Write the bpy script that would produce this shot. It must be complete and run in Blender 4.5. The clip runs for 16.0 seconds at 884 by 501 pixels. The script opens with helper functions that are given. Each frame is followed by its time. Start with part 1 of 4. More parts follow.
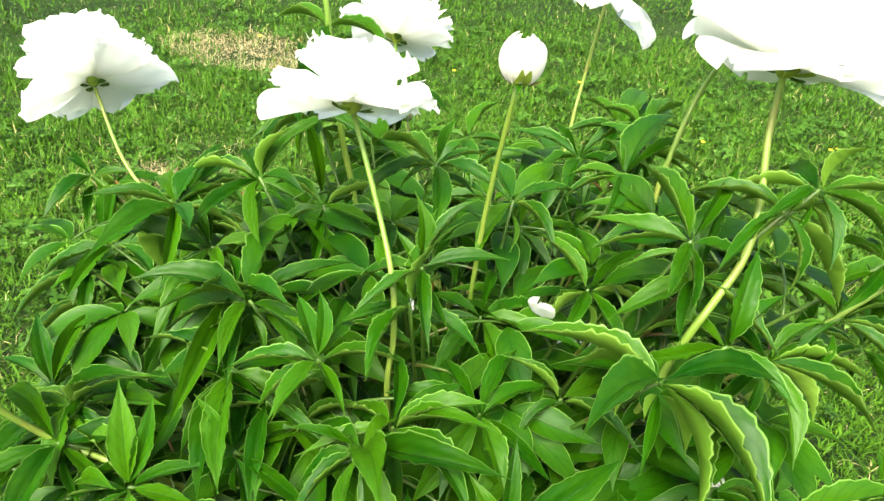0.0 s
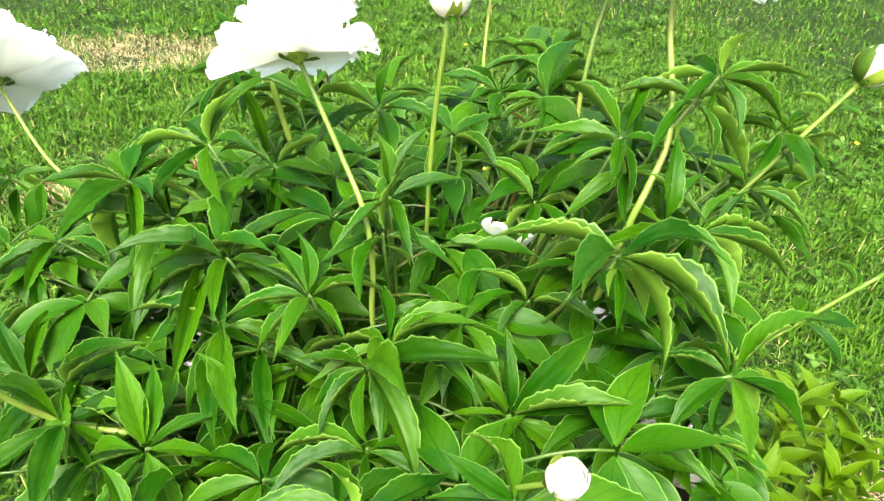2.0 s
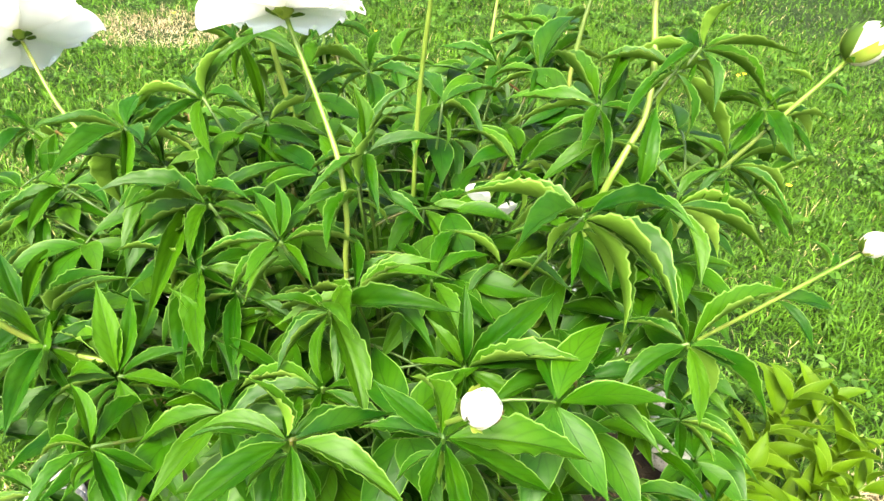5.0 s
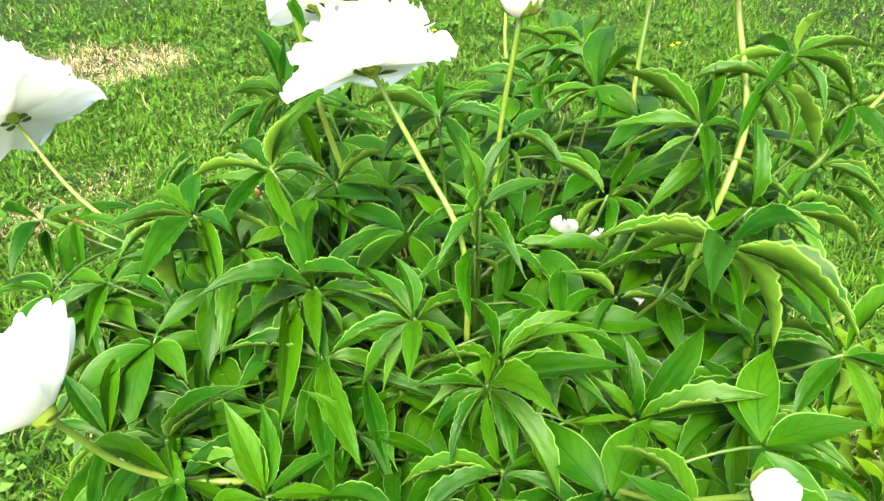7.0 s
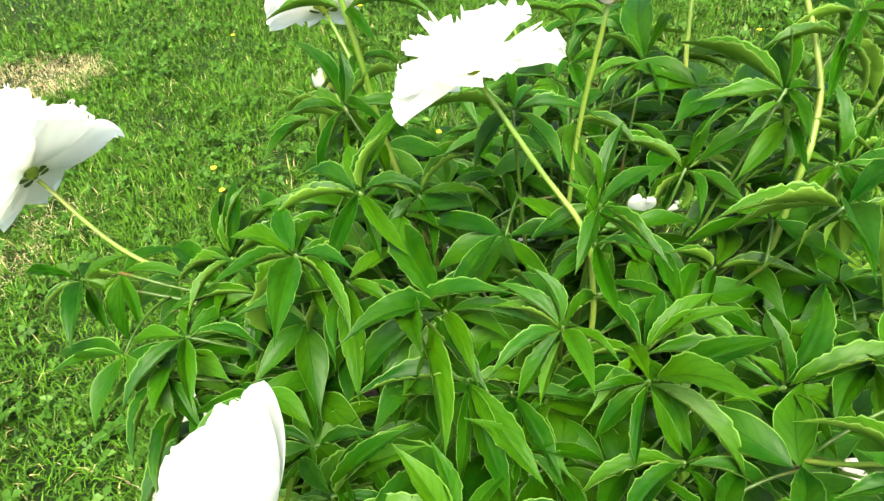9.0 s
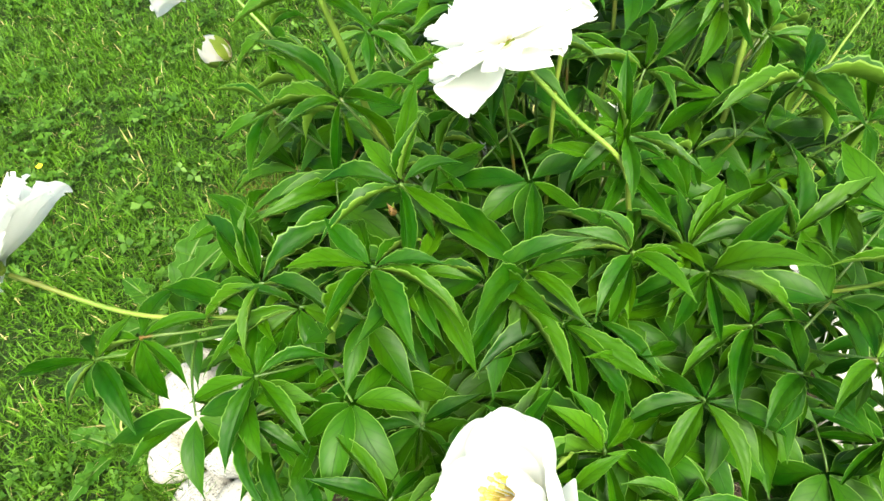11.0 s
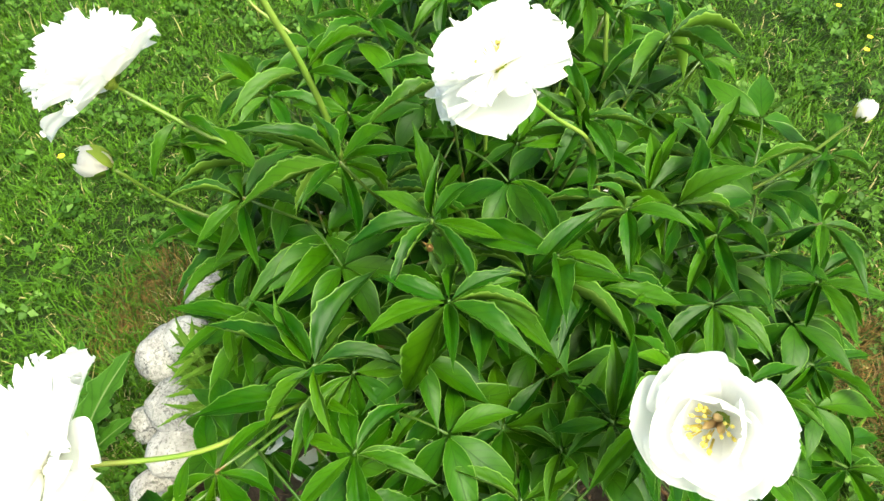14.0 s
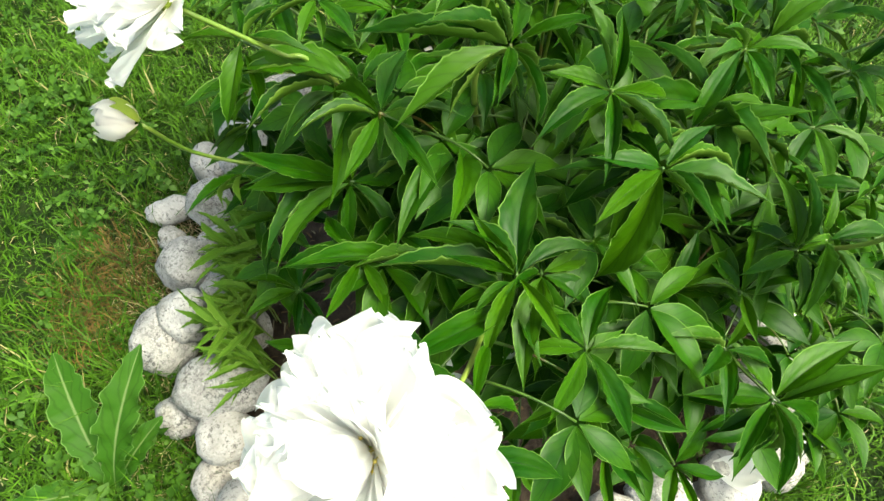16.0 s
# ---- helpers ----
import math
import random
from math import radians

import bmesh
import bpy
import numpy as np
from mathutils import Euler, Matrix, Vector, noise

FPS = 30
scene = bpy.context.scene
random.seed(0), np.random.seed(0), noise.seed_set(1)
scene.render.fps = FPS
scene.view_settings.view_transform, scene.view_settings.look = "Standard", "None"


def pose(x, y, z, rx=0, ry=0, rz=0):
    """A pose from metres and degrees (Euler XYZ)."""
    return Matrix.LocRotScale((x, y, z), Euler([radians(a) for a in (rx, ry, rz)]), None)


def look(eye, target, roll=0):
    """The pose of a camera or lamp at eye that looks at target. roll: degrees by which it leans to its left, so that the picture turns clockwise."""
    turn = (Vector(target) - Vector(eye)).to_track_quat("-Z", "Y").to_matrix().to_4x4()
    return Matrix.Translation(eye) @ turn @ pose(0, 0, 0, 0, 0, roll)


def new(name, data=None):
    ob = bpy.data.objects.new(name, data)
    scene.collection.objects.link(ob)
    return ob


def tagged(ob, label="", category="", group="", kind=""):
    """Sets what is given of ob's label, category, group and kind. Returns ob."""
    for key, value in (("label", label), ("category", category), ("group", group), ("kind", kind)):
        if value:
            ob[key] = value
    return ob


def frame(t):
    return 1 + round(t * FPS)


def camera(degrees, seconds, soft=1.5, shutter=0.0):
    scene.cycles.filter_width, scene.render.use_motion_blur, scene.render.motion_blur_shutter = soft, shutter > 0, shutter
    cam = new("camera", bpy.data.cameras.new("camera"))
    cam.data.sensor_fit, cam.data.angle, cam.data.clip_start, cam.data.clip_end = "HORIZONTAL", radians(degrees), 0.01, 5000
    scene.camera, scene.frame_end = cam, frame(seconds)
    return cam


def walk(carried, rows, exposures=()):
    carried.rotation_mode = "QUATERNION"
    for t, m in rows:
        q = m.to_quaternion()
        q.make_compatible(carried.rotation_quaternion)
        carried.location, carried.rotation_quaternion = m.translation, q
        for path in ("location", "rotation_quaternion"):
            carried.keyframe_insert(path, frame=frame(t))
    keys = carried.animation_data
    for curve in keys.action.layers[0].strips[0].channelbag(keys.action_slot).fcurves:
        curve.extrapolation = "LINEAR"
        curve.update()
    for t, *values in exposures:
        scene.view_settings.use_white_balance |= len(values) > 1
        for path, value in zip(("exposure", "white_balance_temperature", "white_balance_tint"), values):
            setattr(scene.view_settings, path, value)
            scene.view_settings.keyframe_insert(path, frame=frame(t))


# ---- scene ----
cam = camera(69.1, 16.0)
PATH = [
    (0, (0.034, 0.013, 1.107), (-0.075, 1.636, -0.057), 5.8),
    (0.5, (-0.007, 0.006, 1.107), (-0.027, 1.666, -0.01), 3.8),
    (1, (-0.015, -0.011, 1.096), (0.043, 1.617, -0.065), 4.4),
    (1.5, (-0.017, -0.038, 1.086), (0.13, 1.568, -0.097), 3.8),
    (2, (-0.017, -0.056, 1.089), (0.163, 1.539, -0.104), 2.5),
    (2.5, (-0.033, -0.08, 1.073), (0.17, 1.488, -0.153), 3.6),
    (3, (-0.02, -0.091, 1.067), (0.145, 1.483, -0.156), 2.4),
    (3.2, (-0.009, -0.108, 1.064), (0.119, 1.457, -0.175), 2.9),
    (5.3, (0.047, -0.082, 1.073), (0.118, 1.508, -0.138), 3.3),
    (5.5, (0.049, -0.068, 1.072), (0.169, 1.517, -0.143), 3.6),
    (6, (-0.005, -0.033, 1.077), (0.195, 1.543, -0.138), 2.5),
    (6.5, (-0.079, -0.011, 1.089), (0.179, 1.554, -0.129), 1.1),
    (7, (-0.13, -0.011, 1.097), (0.155, 1.539, -0.134), -0.7),
    (7.5, (-0.171, -0.009, 1.107), (0.196, 1.54, -0.105), -0.4),
    (8, (-0.223, -0.005, 1.119), (0.173, 1.526, -0.106), -2.7),
    (8.5, (-0.251, 0.015, 1.121), (0.157, 1.524, -0.126), -2.5),
    (8.7, (-0.267, 0.04, 1.119), (0.17, 1.521, -0.152), -3.1),
    (10.8, (-0.414, 0.205, 1.199), (0.334, 1.171, -0.384), -5.0),
    (11, (-0.444, 0.229, 1.207), (0.347, 1.148, -0.383), -5.8),
    (11.5, (-0.498, 0.265, 1.22), (0.409, 1.101, -0.354), -5.7),
    (12, (-0.53, 0.291, 1.247), (0.503, 1.037, -0.294), -4.4),
    (12.5, (-0.571, 0.31, 1.264), (0.511, 0.997, -0.271), -5.2),
    (13, (-0.607, 0.342, 1.271), (0.461, 0.992, -0.291), -3.9),
    (13.5, (-0.606, 0.401, 1.265), (0.546, 0.932, -0.282), -2.6),
    (14, (-0.584, 0.436, 1.256), (0.573, 0.793, -0.335), -0.9),
    (14.5, (-0.578, 0.524, 1.253), (0.55, 0.745, -0.384), 0.5),
    (15, (-0.577, 0.611, 1.251), (0.551, 0.623, -0.401), 3.3),
    (15.5, (-0.595, 0.721, 1.226), (0.472, 0.577, -0.459), 6.6),
    (16, (-0.612, 0.776, 1.195), (0.388, 0.601, -0.528), 7.9),
]
walk(cam, [(t, look(eye, target, roll)) for t, eye, target, roll in PATH], exposures=[(0, 1.80, 7000, -6), (1, 1.75, 7000, -6), (2, 1.98, 7000, -3), (3, 2.23, 7000, 3), (5.5, 2.20, 7000, 3), (7, 2.10, 7000, -6), (8.5, 1.85, 7000, -6), (12.5, 1.62, 7000, -6), (14, 1.56, 7000, -6), (15, 1.66, 7000, -6), (15.5, 1.72, 7000, -6), (16, 1.47, 7000, -6)])
# world and sun: bright overcast day, light from high behind the viewer's shoulder
world = bpy.data.worlds.new("sky")
scene.world = world
world.use_nodes = True
wn = world.node_tree
sky = wn.nodes.new("ShaderNodeTexSky")
sky.sky_type = "NISHITA"
sky.sun_disc = False
sky.sun_elevation, sky.sun_rotation = radians(62), radians(200)
sky.air_density, sky.dust_density, sky.ozone_density = 1.0, 7.0, 0.3
wn.links.new(sky.outputs[0], wn.nodes["Background"].inputs[0])
wn.nodes["Background"].inputs[1].default_value = 0.15
sun_data = bpy.data.lights.new("sun", "SUN")
sun_data.energy, sun_data.angle, sun_data.color = 2.0, radians(25), (1.0, 0.97, 0.92)
sun = new("sun", sun_data)
sun.matrix_world = look((-0.85, -1.85, 4.6), (0, 0.5, 0))

# ---- materials ----


class Nodes:
    """A small builder for node materials."""

    def __init__(self, name):
        self.mat = bpy.data.materials.new(name)
        self.mat.use_nodes = True
        self.tree = self.mat.node_tree
        self.bsdf = self.tree.nodes["Principled BSDF"]
        self.out = self.tree.nodes["Material Output"]

    def add(self, kind, operation="", blend_type=""):
        n = self.tree.nodes.new("ShaderNode" + kind)
        if operation:
            n.operation = operation
        if blend_type:
            n.blend_type = blend_type
        return n

    def link(self, a, b):
        self.tree.links.new(a, b)

    def noise(self, scale, detail=3.0, rough=0.6, vector=None):
        n = self.add("TexNoise")
        n.inputs["Scale"].default_value = scale
        n.inputs["Detail"].default_value = detail
        n.inputs["Roughness"].default_value = rough
        self.link(vector if vector else self.coords("Object"), n.inputs["Vector"])
        return n.outputs["Fac"]

    def coords(self, which):
        return self.add("TexCoord").outputs[which]

    def ramp(self, fac, stops):
        n = self.add("ValToRGB")
        el = n.color_ramp.elements
        while len(el) < len(stops):
            el.new(0.5)
        for e, (p, c) in zip(el, stops):
            e.position, e.color = p, (*c, 1.0) if len(c) == 3 else c
        self.link(fac, n.inputs[0])
        return n.outputs[0]

    def mix(self, fac, a, b, how="MIX"):
        n = self.add("MixRGB", blend_type=how)
        for s, v in zip(n.inputs, (fac, a, b)):
            if isinstance(v, (int, float)):
                s.default_value = v
            elif isinstance(v, tuple):
                s.default_value = (*v, 1.0)
            else:
                self.link(v, s)
        return n.outputs[0]

    def math(self, op, a, b=0.0):
        n = self.add("Math", operation=op)
        for s, v in zip(n.inputs, (a, b)):
            if isinstance(v, (int, float)):
                s.default_value = v
            else:
                self.link(v, s)
        return n.outputs[0]

    def bump(self, height, strength, distance):
        n = self.add("Bump")
        n.inputs["Strength"].default_value = strength
        n.inputs["Distance"].default_value = distance
        self.link(height, n.inputs["Height"])
        self.link(n.outputs[0], self.bsdf.inputs["Normal"])

    def colour(self, c, rough, spec=0.5):
        if isinstance(c, tuple):
            self.bsdf.inputs["Base Color"].default_value = (*c, 1.0)
        else:
            self.link(c, self.bsdf.inputs["Base Color"])
        if isinstance(rough, (int, float)):
            self.bsdf.inputs["Roughness"].default_value = rough
        else:
            self.link(rough, self.bsdf.inputs["Roughness"])
        self.bsdf.inputs["Specular IOR Level"].default_value = spec

    def translucent(self, c, share):
        t = self.add("BsdfTranslucent")
        if isinstance(c, tuple):
            t.inputs[0].default_value = (*c, 1.0)
        else:
            self.link(c, t.inputs[0])
        m = self.add("MixShader")
        m.inputs[0].default_value = share
        self.link(self.bsdf.outputs[0], m.inputs[1])
        self.link(t.outputs[0], m.inputs[2])
        self.link(m.outputs[0], self.out.inputs[0])


def leaf_material(name, dark, mid, light, share, rough=0.34, veins=1.0, rib=None):
    n = Nodes(name)
    ob_rand = n.add("ObjectInfo").outputs["Random"]
    isl = n.add("NewGeometry").outputs["Random Per Island"]
    uv = n.coords("UV")
    sep = n.add("SeparateXYZ")
    n.link(uv, sep.inputs[0])
    u, v = sep.outputs[0], sep.outputs[1]
    side = n.math("ABSOLUTE", n.math("SUBTRACT", u, 0.5))
    # side veins run forward from the midrib in arcs, the blade swelling between them
    wob = n.math("MULTIPLY", n.noise(30.0, 2.0), 0.05)
    wave = n.math("SINE", n.math("MULTIPLY", n.math("ADD", n.math("SUBTRACT", v, n.math("MULTIPLY", side, 0.55)), wob), 44.0))
    swell = n.math("MULTIPLY", n.math("ADD", wave, 1.0), 0.5)
    vein = n.math("POWER", n.math("SUBTRACT", 1.0, swell), 9.0)
    midrib = n.ramp(side, [(0.010, (1, 1, 1)), (0.030, (0, 0, 0))])
    base = n.mix(n.math("ADD", n.math("MULTIPLY", ob_rand, 0.5), n.math("MULTIPLY", isl, 0.5)), dark, mid)
    blotch = n.ramp(n.noise(24.0, 4.0), [(0.40, (0, 0, 0)), (0.75, (1, 1, 1))])
    base = n.mix(n.math("MULTIPLY", blotch, 0.22), base, light)
    pale = n.ramp(isl, [(0.55, (0, 0, 0)), (1.0, (1, 1, 1))])
    base = n.mix(n.math("MULTIPLY", pale, 0.30), base, light)
    base = n.mix(n.math("MULTIPLY", n.math("MAXIMUM", n.math("MULTIPLY", vein, 0.5), midrib), 0.5 * veins), base, tuple(0.45 * c for c in dark))
    if rib:
        base = n.mix(n.math("MULTIPLY", n.ramp(side, [(0.012, (1, 1, 1)), (0.045, (0, 0, 0))]), 0.6), base, rib)
    rim = n.ramp(side, [(0.472, (0, 0, 0)), (0.484, (1, 1, 1))])
    base = n.mix(n.math("MULTIPLY", rim, 0.50), base, tuple(min(1.0, 1.3 * c + k) for c, k in zip(light, (0.10, 0.12, 0.075))))
    r = n.math("ADD", n.math("MULTIPLY", n.noise(55.0, 4.0), 0.22), rough - 0.12)
    n.colour(base, r, 0.15)
    h = n.math("SUBTRACT", n.math("ADD", n.math("MULTIPLY", swell, 0.28), n.math("MULTIPLY", n.noise(150.0, 3.0), 0.35)), midrib)
    n.bump(h, 0.22 * veins, 0.0012)
    n.translucent(n.mix(0.45, base, light), share)
    return n.mat


M_LEAF = leaf_material("peony_leaf", (0.004, 0.038, 0.0005), (0.018, 0.084, 0.001), (0.088, 0.195, 0.004), 0.11, 0.44)
M_UNDER = leaf_material("peony_leaf_underside", (0.120, 0.255, 0.022), (0.170, 0.315, 0.035), (0.27, 0.40, 0.07), 0.15, 0.55, 0.5)
M_YOUNG = leaf_material("yellow_green_leaf", (0.050, 0.125, 0.003), (0.092, 0.178, 0.004), (0.155, 0.245, 0.008), 0.32, 0.5, 0.5)
M_WEED = leaf_material("weed_leaf", (0.020, 0.080, 0.004), (0.036, 0.115, 0.007), (0.085, 0.18, 0.02), 0.25, 0.55, 1.5, (0.24, 0.33, 0.12))
M_SPRIG = leaf_material("pale_sprig_leaf", (0.060, 0.165, 0.010), (0.115, 0.235, 0.018), (0.27, 0.38, 0.06), 0.3, 0.6, 0.6)


def stem_material(name, green, yellow, red, amount):
    n = Nodes(name)
    c = n.mix(n.ramp(n.noise(9.0, 2.0), [(0.35, (0, 0, 0)), (0.65, (1, 1, 1))]), green, yellow)
    c = n.mix(n.math("MULTIPLY", n.ramp(n.noise(16.0, 3.0), [(0.58, (0, 0, 0)), (0.72, (1, 1, 1))]), amount), c, red)
    n.colour(c, 0.42)
    n.bump(n.noise(160.0), 0.2, 0.001)
    return n.mat


M_STEM = stem_material("peony_stem", (0.10, 0.19, 0.02), (0.20, 0.27, 0.045), (0.20, 0.10, 0.03), 0.55)
M_STALK = stem_material("peony_leaf_stalk", (0.030, 0.080, 0.008), (0.060, 0.115, 0.014), (0.13, 0.035, 0.014), 0.8)
M_RED = stem_material("withered_bud", (0.11, 0.09, 0.02), (0.14, 0.07, 0.022), (0.10, 0.028, 0.010), 0.7)


def petal_material(name, white, blush, amount):
    n = Nodes(name)
    sep = n.add("SeparateXYZ")
    n.link(n.coords("UV"), sep.inputs[0])
    v = sep.outputs[1]
    c = n.mix(n.math("MULTIPLY", n.ramp(v, [(0.0, (1, 1, 1)), (0.3, (0, 0, 0))]), amount), white, blush)
    n.colour(c, 0.55, 0.3)
    streak = n.add("TexWave")
    streak.inputs["Scale"].default_value = 9.0
    streak.inputs["Distortion"].default_value = 3.0
    n.link(n.coords("UV"), streak.inputs["Vector"])
    n.bump(streak.outputs["Fac"], 0.06, 0.001)
    n.translucent((0.96, 0.96, 0.94), 0.5)
    return n.mat


M_PETAL = petal_material("white_petal", (0.955, 0.955, 0.945), (0.86, 0.86, 0.55), 0.4)
M_BUD = petal_material("cream_bud_petal", (0.74, 0.705, 0.645), (0.60, 0.33, 0.28), 0.55)
M_CALYX = leaf_material("calyx_sepal", (0.035, 0.08, 0.008), (0.07, 0.13, 0.015), (0.16, 0.20, 0.03), 0.15, 0.5, 0.3)
M_SEPAL = leaf_material("sepal", (0.16, 0.26, 0.03), (0.28, 0.36, 0.05), (0.42, 0.44, 0.08), 0.2, 0.45, 0.3)

n_ = Nodes("stamen")
n_.colour(n_.mix(n_.noise(60.0), (0.75, 0.52, 0.05), (0.85, 0.75, 0.2)), 0.6)
M_STAMEN = n_.mat

n_ = Nodes("carpel")
n_.colour(n_.mix(n_.noise(80.0), (0.62, 0.34, 0.16), (0.70, 0.55, 0.22)), 0.55)
M_CARPEL = n_.mat


def stone_material(name, light, dark, speck, amount):
    n = Nodes(name)
    r = n.add("ObjectInfo").outputs["Random"]
    pos = n.add("VectorMath", operation="ADD")
    n.link(n.coords("Object"), pos.inputs[0])
    n.link(r, pos.inputs[1])
    p = pos.outputs[0]
    c = n.mix(n.ramp(n.noise(13.0, 6.0, 0.65, p), [(0.35, (0, 0, 0)), (0.68, (1, 1, 1))]), dark, light)
    c = n.mix(n.math("MULTIPLY", n.math("POWER", r, 2.0), 0.45), c, (0.40, 0.345, 0.28))
    # mineral grains: dark and light flecks of uneven size
    fleck = n.ramp(n.noise(150.0, 4.0, 0.78, p), [(0.485 + amount, (0, 0, 0)), (0.56 + amount, (1, 1, 1))])
    patchy = n.ramp(n.noise(22.0, 3.0, 0.6, p), [(0.35, (0.30, 0.30, 0.30)), (0.65, (0.90, 0.90, 0.90))])
    c = n.mix(n.math("MULTIPLY", fleck, patchy), c, speck)
    white = n.ramp(n.noise(120.0, 3.0, 0.7, p), [(0.60, (0, 0, 0)), (0.66, (1, 1, 1))])
    c = n.mix(n.math("MULTIPLY", white, 0.45), c, (0.62, 0.61, 0.58))
    c = n.mix(n.math("MULTIPLY", n.ramp(n.noise(6.0, 5.0, 0.7, p), [(0.52, (0, 0, 0)), (0.70, (1, 1, 1))]), 0.55), c, (0.13, 0.115, 0.06))
    n.colour(c, 0.85, 0.25)
    n.bump(n.math("ADD", n.noise(38.0, 6.0, 0.65, p), n.math("MULTIPLY", n.noise(170.0, 3.0, 0.7, p), 0.45)), 0.9, 0.008)
    return n.mat


M_STONE = stone_material("grey_fieldstone", (0.52, 0.515, 0.50), (0.25, 0.248, 0.236), (0.05, 0.05, 0.05), 0.01)
M_PALE = stone_material("pale_fieldstone", (0.60, 0.59, 0.565), (0.38, 0.37, 0.35), (0.09, 0.09, 0.085), 0.045)

n_ = Nodes("soil")
c_ = n_.mix(n_.ramp(n_.noise(26.0, 6.0), [(0.3, (0, 0, 0)), (0.7, (1, 1, 1))]), (0.022, 0.016, 0.011), (0.085, 0.062, 0.042))
n_.colour(c_, 0.95, 0.2)
n_.bump(n_.noise(70.0, 8.0, 0.7), 0.9, 0.02)
M_SOIL = n_.mat

n_ = Nodes("lawn_ground")
c_ = n_.mix(n_.ramp(n_.noise(3.0, 5.0), [(0.35, (0, 0, 0)), (0.7, (1, 1, 1))]), (0.010, 0.030, 0.003), (0.028, 0.062, 0.007))
c_ = n_.mix(n_.math("MULTIPLY", n_.ramp(n_.noise(60.0, 5.0), [(0.45, (0, 0, 0)), (0.65, (1, 1, 1))]), 0.28), c_, (0.045, 0.036, 0.014))
n_.colour(c_, 0.95, 0.2)
n_.bump(n_.noise(120.0, 6.0, 0.7), 0.9, 0.03)
M_GROUND = n_.mat


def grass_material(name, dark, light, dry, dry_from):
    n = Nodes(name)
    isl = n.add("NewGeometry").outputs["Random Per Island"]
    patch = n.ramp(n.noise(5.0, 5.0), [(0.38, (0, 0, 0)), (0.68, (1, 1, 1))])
    # fine mottling puts the shade in gaps between blades into the colour
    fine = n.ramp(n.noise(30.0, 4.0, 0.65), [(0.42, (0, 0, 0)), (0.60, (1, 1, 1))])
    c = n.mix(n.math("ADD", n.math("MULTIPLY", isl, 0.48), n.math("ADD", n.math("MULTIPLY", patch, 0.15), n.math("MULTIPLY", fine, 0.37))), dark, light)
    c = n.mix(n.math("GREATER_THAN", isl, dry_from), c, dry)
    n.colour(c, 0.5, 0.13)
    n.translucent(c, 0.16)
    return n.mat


# the lawn's near-black tone is painted shade between blades, beside natural variation
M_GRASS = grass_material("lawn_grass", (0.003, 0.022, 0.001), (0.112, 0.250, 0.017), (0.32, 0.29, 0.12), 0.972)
M_CLOVER = grass_material("clover", (0.016, 0.056, 0.004), (0.072, 0.160, 0.016), (0.10, 0.19, 0.035), 0.90)
M_STRAW = grass_material("dry_straw", (0.38, 0.31, 0.17), (0.62, 0.53, 0.33), (0.15, 0.09, 0.04), 0.8)

M_DEAD = grass_material("dead_grass", (0.016, 0.012, 0.003), (0.30, 0.190, 0.060), (0.06, 0.11, 0.02), 0.72)
M_LITTER = grass_material("plant_litter", (0.07, 0.044, 0.02), (0.22, 0.15, 0.075), (0.22, 0.19, 0.13), 0.85)

n_ = Nodes("yellow_flower")
n_.colour(n_.mix(n_.noise(40.0), (0.75, 0.58, 0.01), (0.85, 0.72, 0.03)), 0.6)
M_YELLOW = n_.mat

# ---- mesh helpers ----


class Shape:
    """Collects vertices, faces and texture coordinates of one mesh."""

    def __init__(self):
        self.v, self.f, self.uv, self.m = [], [], [], []

    def grid(self, pts, uvs, slot=0, wrap=False):
        """pts: rows of equal length."""
        o, w = len(self.v), len(pts[0])
        for row, urow in zip(pts, uvs):
            self.v.extend(tuple(p) for p in row)
            self.uv.extend(urow)
        for i in range(len(pts) - 1):
            for j in range(w if wrap else w - 1):
                k = (j + 1) % w
                self.f.append((o + i * w + j, o + i * w + k, o + (i + 1) * w + k, o + (i + 1) * w + j))
                self.m.append(slot)

    def tube(self, line, radii, slot=0, sides=8):
        pts, uvs = [], []
        n = len(line)
        side = Vector((0.31, 0.84, 0.2))
        for i, (p, r) in enumerate(zip(line, radii)):
            d = (line[min(i + 1, n - 1)] - line[max(i - 1, 0)]).normalized()
            a = d.cross(side).normalized()
            b = d.cross(a)
            pts.append([p + r * (math.cos(2 * math.pi * k / sides) * a + math.sin(2 * math.pi * k / sides) * b) for k in range(sides)])
            uvs.append([(k / sides, i / n) for k in range(sides)])
        self.grid(pts, uvs, slot, wrap=True)
        for ring in (0, n - 1):
            o = len(self.v) - n * sides + ring * sides
            self.f.append(tuple(o + k for k in (range(sides) if ring else reversed(range(sides)))))
            self.m.append(slot)

    def mesh(self, name, mats, smooth=True):
        me = bpy.data.meshes.new(name)
        me.from_pydata(self.v, [], self.f)
        for m in mats:
            me.materials.append(m)
        me.polygons.foreach_set("material_index", self.m)
        me.polygons.foreach_set("use_smooth", [smooth] * len(self.f))
        layer = me.uv_layers.new(name="UVMap")
        idx = np.empty(len(me.loops), dtype=np.int32)
        me.loops.foreach_get("vertex_index", idx)
        layer.data.foreach_set("uv", np.array(self.uv, dtype=np.float32)[idx].ravel())
        me.update()
        return me

    def part(self, name, mats, parent=None, label=""):
        ob = new(name, self.mesh(name, mats))
        if parent:
            ob.parent = parent
        return tagged(ob, label)


def arc_line(a, b, rise, n):
    """Points from a to b, bowed upwards by rise at the middle."""
    return [a.lerp(b, i / n) + Vector((0, 0, 4 * rise * (i / n) * (1 - i / n))) for i in range(n + 1)]


